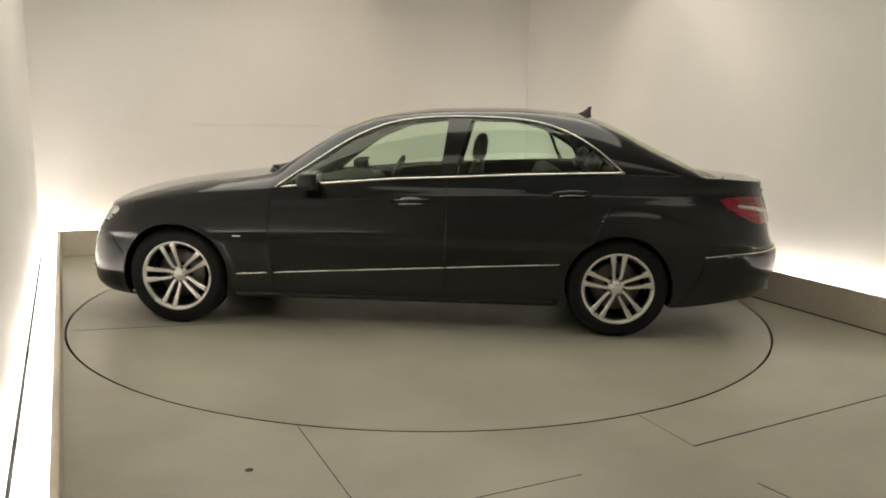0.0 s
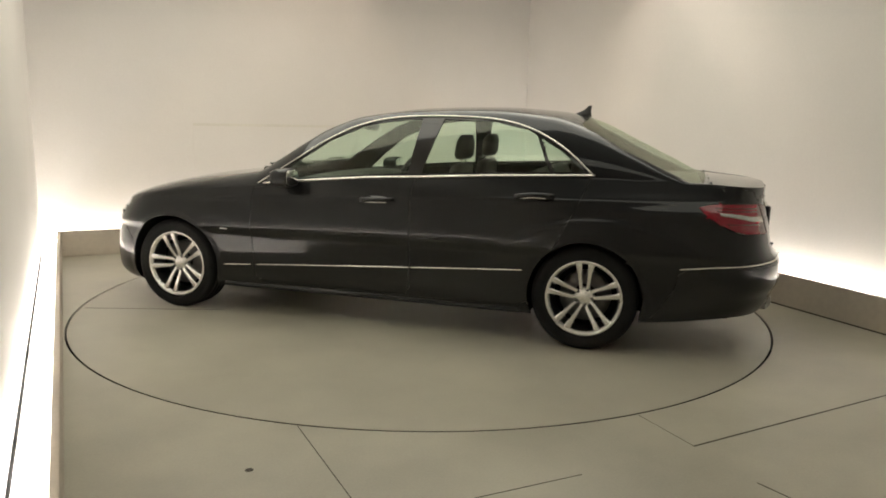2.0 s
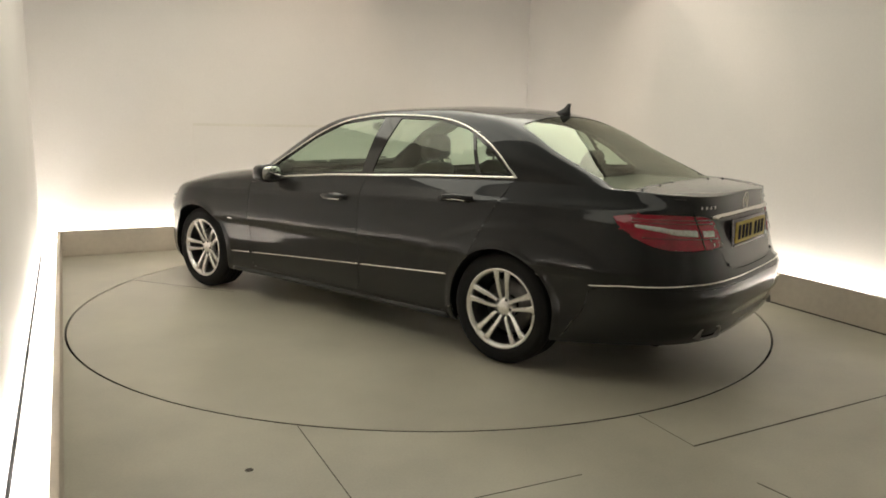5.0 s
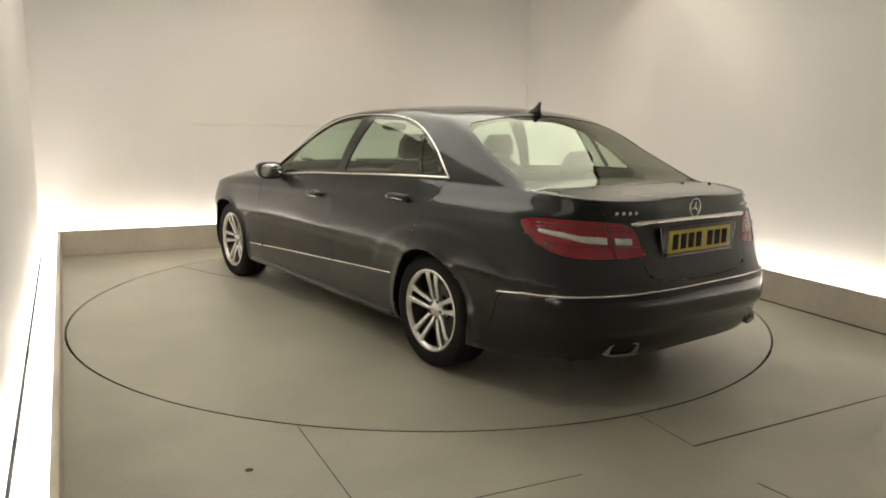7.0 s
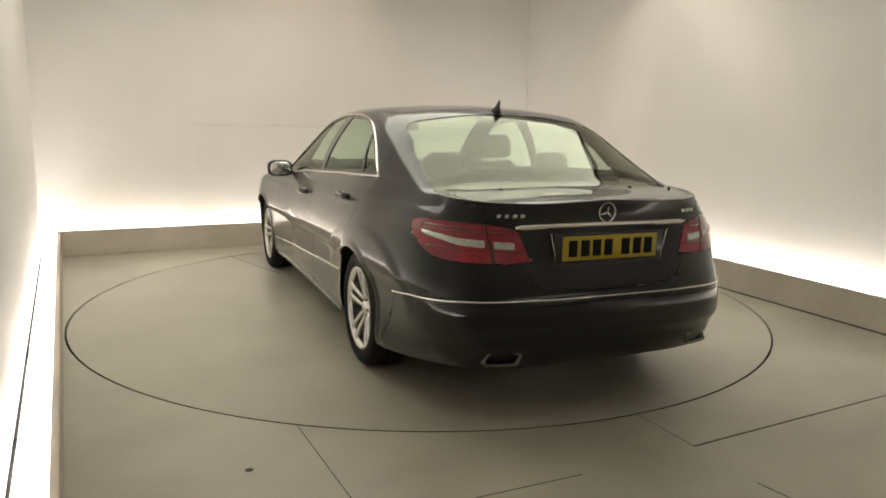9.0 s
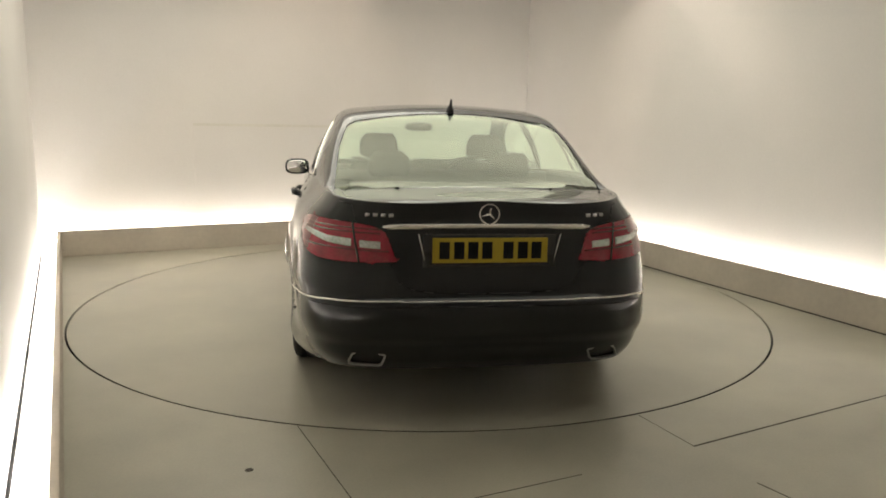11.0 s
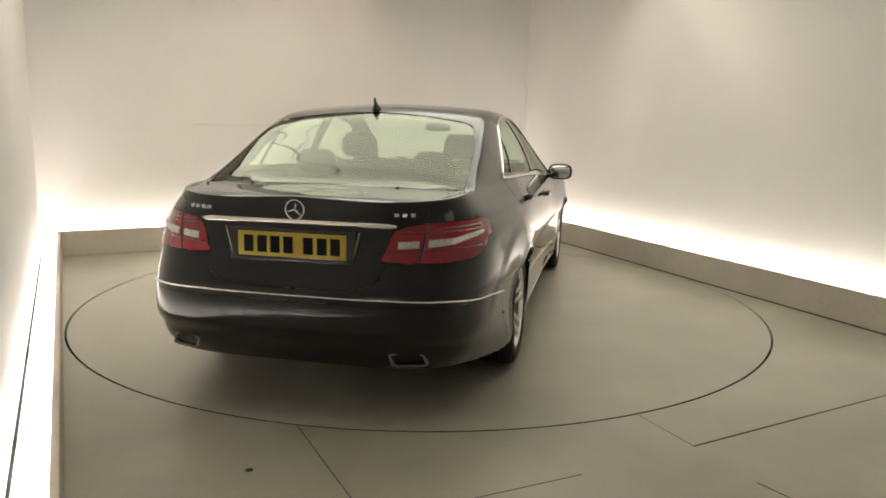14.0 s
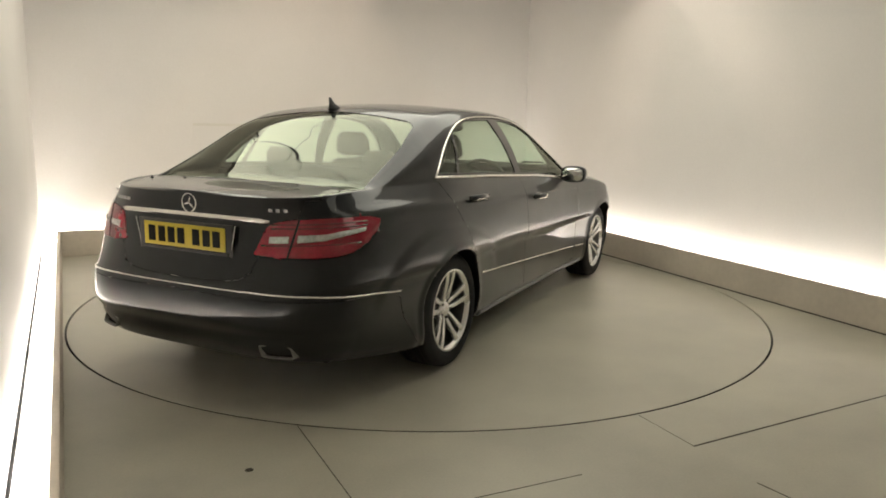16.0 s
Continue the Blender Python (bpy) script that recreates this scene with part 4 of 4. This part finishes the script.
        # exhaust tip
        tips = [skin("back", y, 0.33, LOWER, 0.004, (0, 90)).x for y in (0.47, 0.54, 0.61)]

        def mouth(back, half_y, half_z):
            return [(tips[1] + 0.003 + back + (tips[2] - tips[0]) / 0.14 * (abs(y) - 0.54), y + 0.012 * sign * (0.315 - z) / 0.03, z) for _, y, z in pill(0, 0.54 * sign, 0.312, half_y, half_z, "x", 24, 6)]
        part("exhaust_tip", loft_bm([mouth(0.10, 0.076, 0.030), mouth(0.0, 0.076, 0.030), mouth(-0.003, 0.074, 0.028), mouth(0.0, 0.068, 0.023), mouth(0.08, 0.067, 0.022)], cap=False), EXHAUST, car, "flat rectangular dull steel exhaust tip")
        part("exhaust_dark", loft_bm([mouth(0.02, 0.070, 0.025), mouth(0.03, 0.070, 0.025)]), DARK, car)
    # bumper trim round the tail
    rows = [(A_TIP + 0.22, 0.535), (A_TIP + 0.05, 0.552), (A_TIP - 0.3, 0.574), (0.35, 0.582), (0.02, 0.582)]
    left = [skin("rear", u, v, LOWER, 0.003, (0, 130)) for u, v in [tuple(Vector(rows[i]).lerp(Vector(rows[i + 1]), k / 14)) for i in range(4) for k in range(14)] + [rows[-1]]]
    loop = [(p.x, p.y, p.z) for p in left] + [(p.x, -p.y, p.z) for p in left[::-1]]
    part("bumper_trim", tube_bm(loop, 0.0048, 8), CHROME, car, "thin chrome strip round the rear bumper")
    # boot: handle bar, dark block for the plate recess, plate, badges
    bar = []
    for y in np.linspace(-0.47, 0.47, 25):
        q = skin("rear", max(abs(y) * 1.005, 0.012), 0.892, LOWER, 0.004, (0, 122))
        thin = 1 if abs(y) < 0.44 else 0.5
        bar.append(pill(q.x, y, 0.892 + 0.004 * (1 - (y / 0.47) ** 2), 0.012 * thin, 0.013 * thin, "y", 12, 2.5))
    part("boot_handle", loft_bm(bar), CHROME, car, "chrome bar over the number plate")
    px = float(X_REAR(0.785))      # face of the lid behind the plate
    # slightly proud block; its black stands for the shade of a recess
    part("plate_recess_shade", box_bm(0.02, 0.60, 0.165, (px - 0.002, 0, 0.785), 0.006), GLOSSBLACK, car)
    for s in (-1, 1):
        part("recess_edge", tube_bm([(px - 0.011, 0.318 * s, 0.868), (px - 0.011, 0.285 * s, 0.728)], 0.003, 6), BADGE, car)
    part("recess_lip", tube_bm([(px - 0.010, -0.27, 0.703), (px - 0.013, 0.0, 0.698), (px - 0.010, 0.27, 0.703)], 0.005, 6), PAINT, car)
    plate = part("number_plate", box_bm(0.006, 0.515, 0.111, (px - 0.015, 0, 0.796), 0.002), YELLOW, car, "yellow number plate with dark bars")
    part("plate_rim", box_bm(0.008, 0.545, 0.013, (px - 0.014, 0, 0.729), 0.002), GLOSSBLACK, plate)
    for y in (0.205, 0.140, 0.078, 0.015, -0.080, -0.145, -0.207):
        part("plate_bar", box_bm(0.003, 0.046, 0.076, (px - 0.018, y, 0.796), 0.001), INK, plate)
    # rain gutter and wipers at the foot of the windscreen
    for sign in (1, -1):
        part("cowl_panel", skin_bar([(0.955, 0.03), (0.945, 0.30), (0.90, 0.52), (0.855, 0.64)], "top", TOPS, 0.022, -0.004, sign, sides=8), PLASTIC, car, "black plastic rain gutter")
    for y0, y1 in ((0.52, -0.06), (-0.10, -0.60)):
        pts = []
        for k in range(9):
            y = y0 + (y1 - y0) * k / 8
            p = skin("top", 0.915 - 0.20 * y * y, abs(y), TOPS, 0.024)
            pts.append((p.x, p.y if y > 0 else -p.y, p.z))
        wiper = part("wiper", tube_bm(pts, 0.009, 6), PLASTIC, car, "black wiper blade")
        part("wiper_arm", tube_bm([(pts[0][0] + 0.02, pts[0][1], pts[0][2] + 0.002), (pts[2][0] + 0.016, pts[2][1], pts[2][2] + 0.014), (pts[4][0], pts[4][1], pts[4][2] + 0.012)], 0.007, 6), PLASTIC, wiper)
    nose = skin("top", 2.12, 0.01, TOPS, 0.0)
    part("bonnet_emblem", tube_bm([(2.12 , 0.019 * math.cos(a), nose.z + 0.030 + 0.019 * math.sin(a)) for a in np.linspace(0, 2 * math.pi, 24, endpoint=False)], 0.0025, 6, True), CHROME, car, "small upright chrome emblem ring")
    part("emblem_stalk", tube_bm([(2.12, 0, nose.z - 0.004), (2.12, 0, nose.z + 0.012)], 0.005, 8), CHROME, car)
    star = part("boot_emblem", lathe_bm([(0.040, 0.0), (0.0405, 0.005), (0.044, 0.008), (0.0475, 0.005), (0.048, 0.0)], 40), CHROME, car, "round chrome emblem", at=pose(skin("rear", 0.012, 0.950, LOWER, 0.004, (0, 122)).x, 0, 0.950, 0, -14, 90))
    for k in range(3):
        part("emblem_bar", loft_bm([pill(0, 0.004, 0.0, 0.006, 0.004, "z", 8, 2), pill(0, 0.003, 0.042, 0.0012, 0.002, "z", 8, 2)]), CHROME, star, at=pose(0, 0, 0, 0, 120 * k, 0))
    for y0, count in ((0.535, 4), (-0.465, 3)):
        for k in range(count):
            part("badge_bar", box_bm(0.006, 0.022, 0.017, (skin("back", abs(y0 - k * 0.034), 0.942, LOWER, 0.001, (0, 90)).x, y0 - k * 0.034, 0.942), 0.003), BADGE, car)
    # aerial fin
    roof = float(Z_MID(-1.27))
    part("aerial_fin", loft_bm([pill(-1.27, 0, roof - 0.012, 0.066, 0.026, "z", 16, 2), pill(-1.278, 0, roof + 0.012, 0.052, 0.018, "z", 16, 2), pill(-1.300, 0, roof + 0.030, 0.028, 0.009, "z", 16, 2), pill(-1.313, 0, roof + 0.048, 0.018, 0.006, "z", 16, 2), pill(-1.322, 0, roof + 0.066, 0.012, 0.005, "z", 16, 2)]), PLASTIC, car, "black shark-fin aerial")
    # underside and cabin
    part("underbody", box_bm(4.3, 1.30, 0.06, (-0.12, 0, 0.24), 0.01), DARK, car)
    part("bulkhead", box_bm(0.05, 1.45, 0.55, (0.95, 0, 0.60), 0.01), DARK, car)
    part("boot_wall", box_bm(0.06, 1.35, 0.55, (-1.55, 0, 0.70), 0.01), DARK, car)
    part("cabin_floor", box_bm(2.5, 1.45, 0.04, (-0.3, 0, 0.30), 0.01), DARK, car)
    part("rear_shelf", box_bm(0.55, 1.20, 0.04, (-1.80, 0, 0.995), 0.012), LEATHER, car, "dark rear parcel shelf")
    part("dashboard", loft_bm([pill(0.50, y, 0.86 - 0.02 * abs(y), 0.22, 0.10, "y", 16, 3) for y in np.linspace(-0.72, 0.72, 9)]), PLASTIC, car, "black dashboard")
    wheel = part("steering_wheel", tube_bm([(0.0, 0.185 * math.cos(k / 28 * math.tau), 0.185 * math.sin(k / 28 * math.tau)) for k in range(28)], 0.015, 8, closed=True), PLASTIC, car, at=pose(0.17, -0.37, 0.90, 0, -25, 0))
    part("wheel_boss", loft_bm([pill(0.0, 0, 0, 0.07, 0.06, "x", 16), pill(0.03, 0, 0, 0.04, 0.04, "x", 16)]), PLASTIC, wheel)
    for y in (0.37, -0.37):
        build_seat(car, -0.17, y)
    bench = part("rear_bench", loft_bm([pill(-1.02 - 0.02, y, 0.72, 0.10, 0.33, "y", 16, 3) for y in np.linspace(-0.66, 0.66, 7)]), LEATHER, car, "dark leather rear bench")
    for y in (0.36, -0.36):
        part("rear_headrest", loft_bm([pill(-1.30, y, 1.03, 0.035, 0.10, "z"), pill(-1.31, y, 1.06, 0.05, 0.125, "z"), pill(-1.33, y, 1.14, 0.045, 0.115, "z"), pill(-1.34, y, 1.175, 0.02, 0.08, "z")]), LEATHER, car)
    part("interior_mirror", loft_bm([pill(0.30, 0, 1.305, 0.11, 0.032, "x", 16), pill(0.335, 0, 1.305, 0.10, 0.028, "x", 16)]), PLASTIC, car, "black interior mirror")
    return car


CAR = build_car()


def motions():
    turns = ((0.0, 175.11), (1.0, 168.19), (2.0, 161.18), (3.0, 154.09), (4.0, 146.97), (6.5, 129.16), (9.0, 111.33), (11.5, 93.65), (12.5, 86.51), (13.5, 79.37), (14.5, 72.26), (15.5, 65.23), (16.0, 61.69))
    rows, discs = [], []
    for t, a in turns:
        c, s = math.cos(radians(a)), math.sin(radians(a))
        rows.append((t, pose(0.1172 * c - 0.0075 * s, 0.1172 * s + 0.0075 * c, 0.0, 0, 0, a)))
        discs.append((t, pose(0, 0, 0, 0, 0, a)))
    walk(CAR, rows)
    walk(TABLE, discs)


motions()
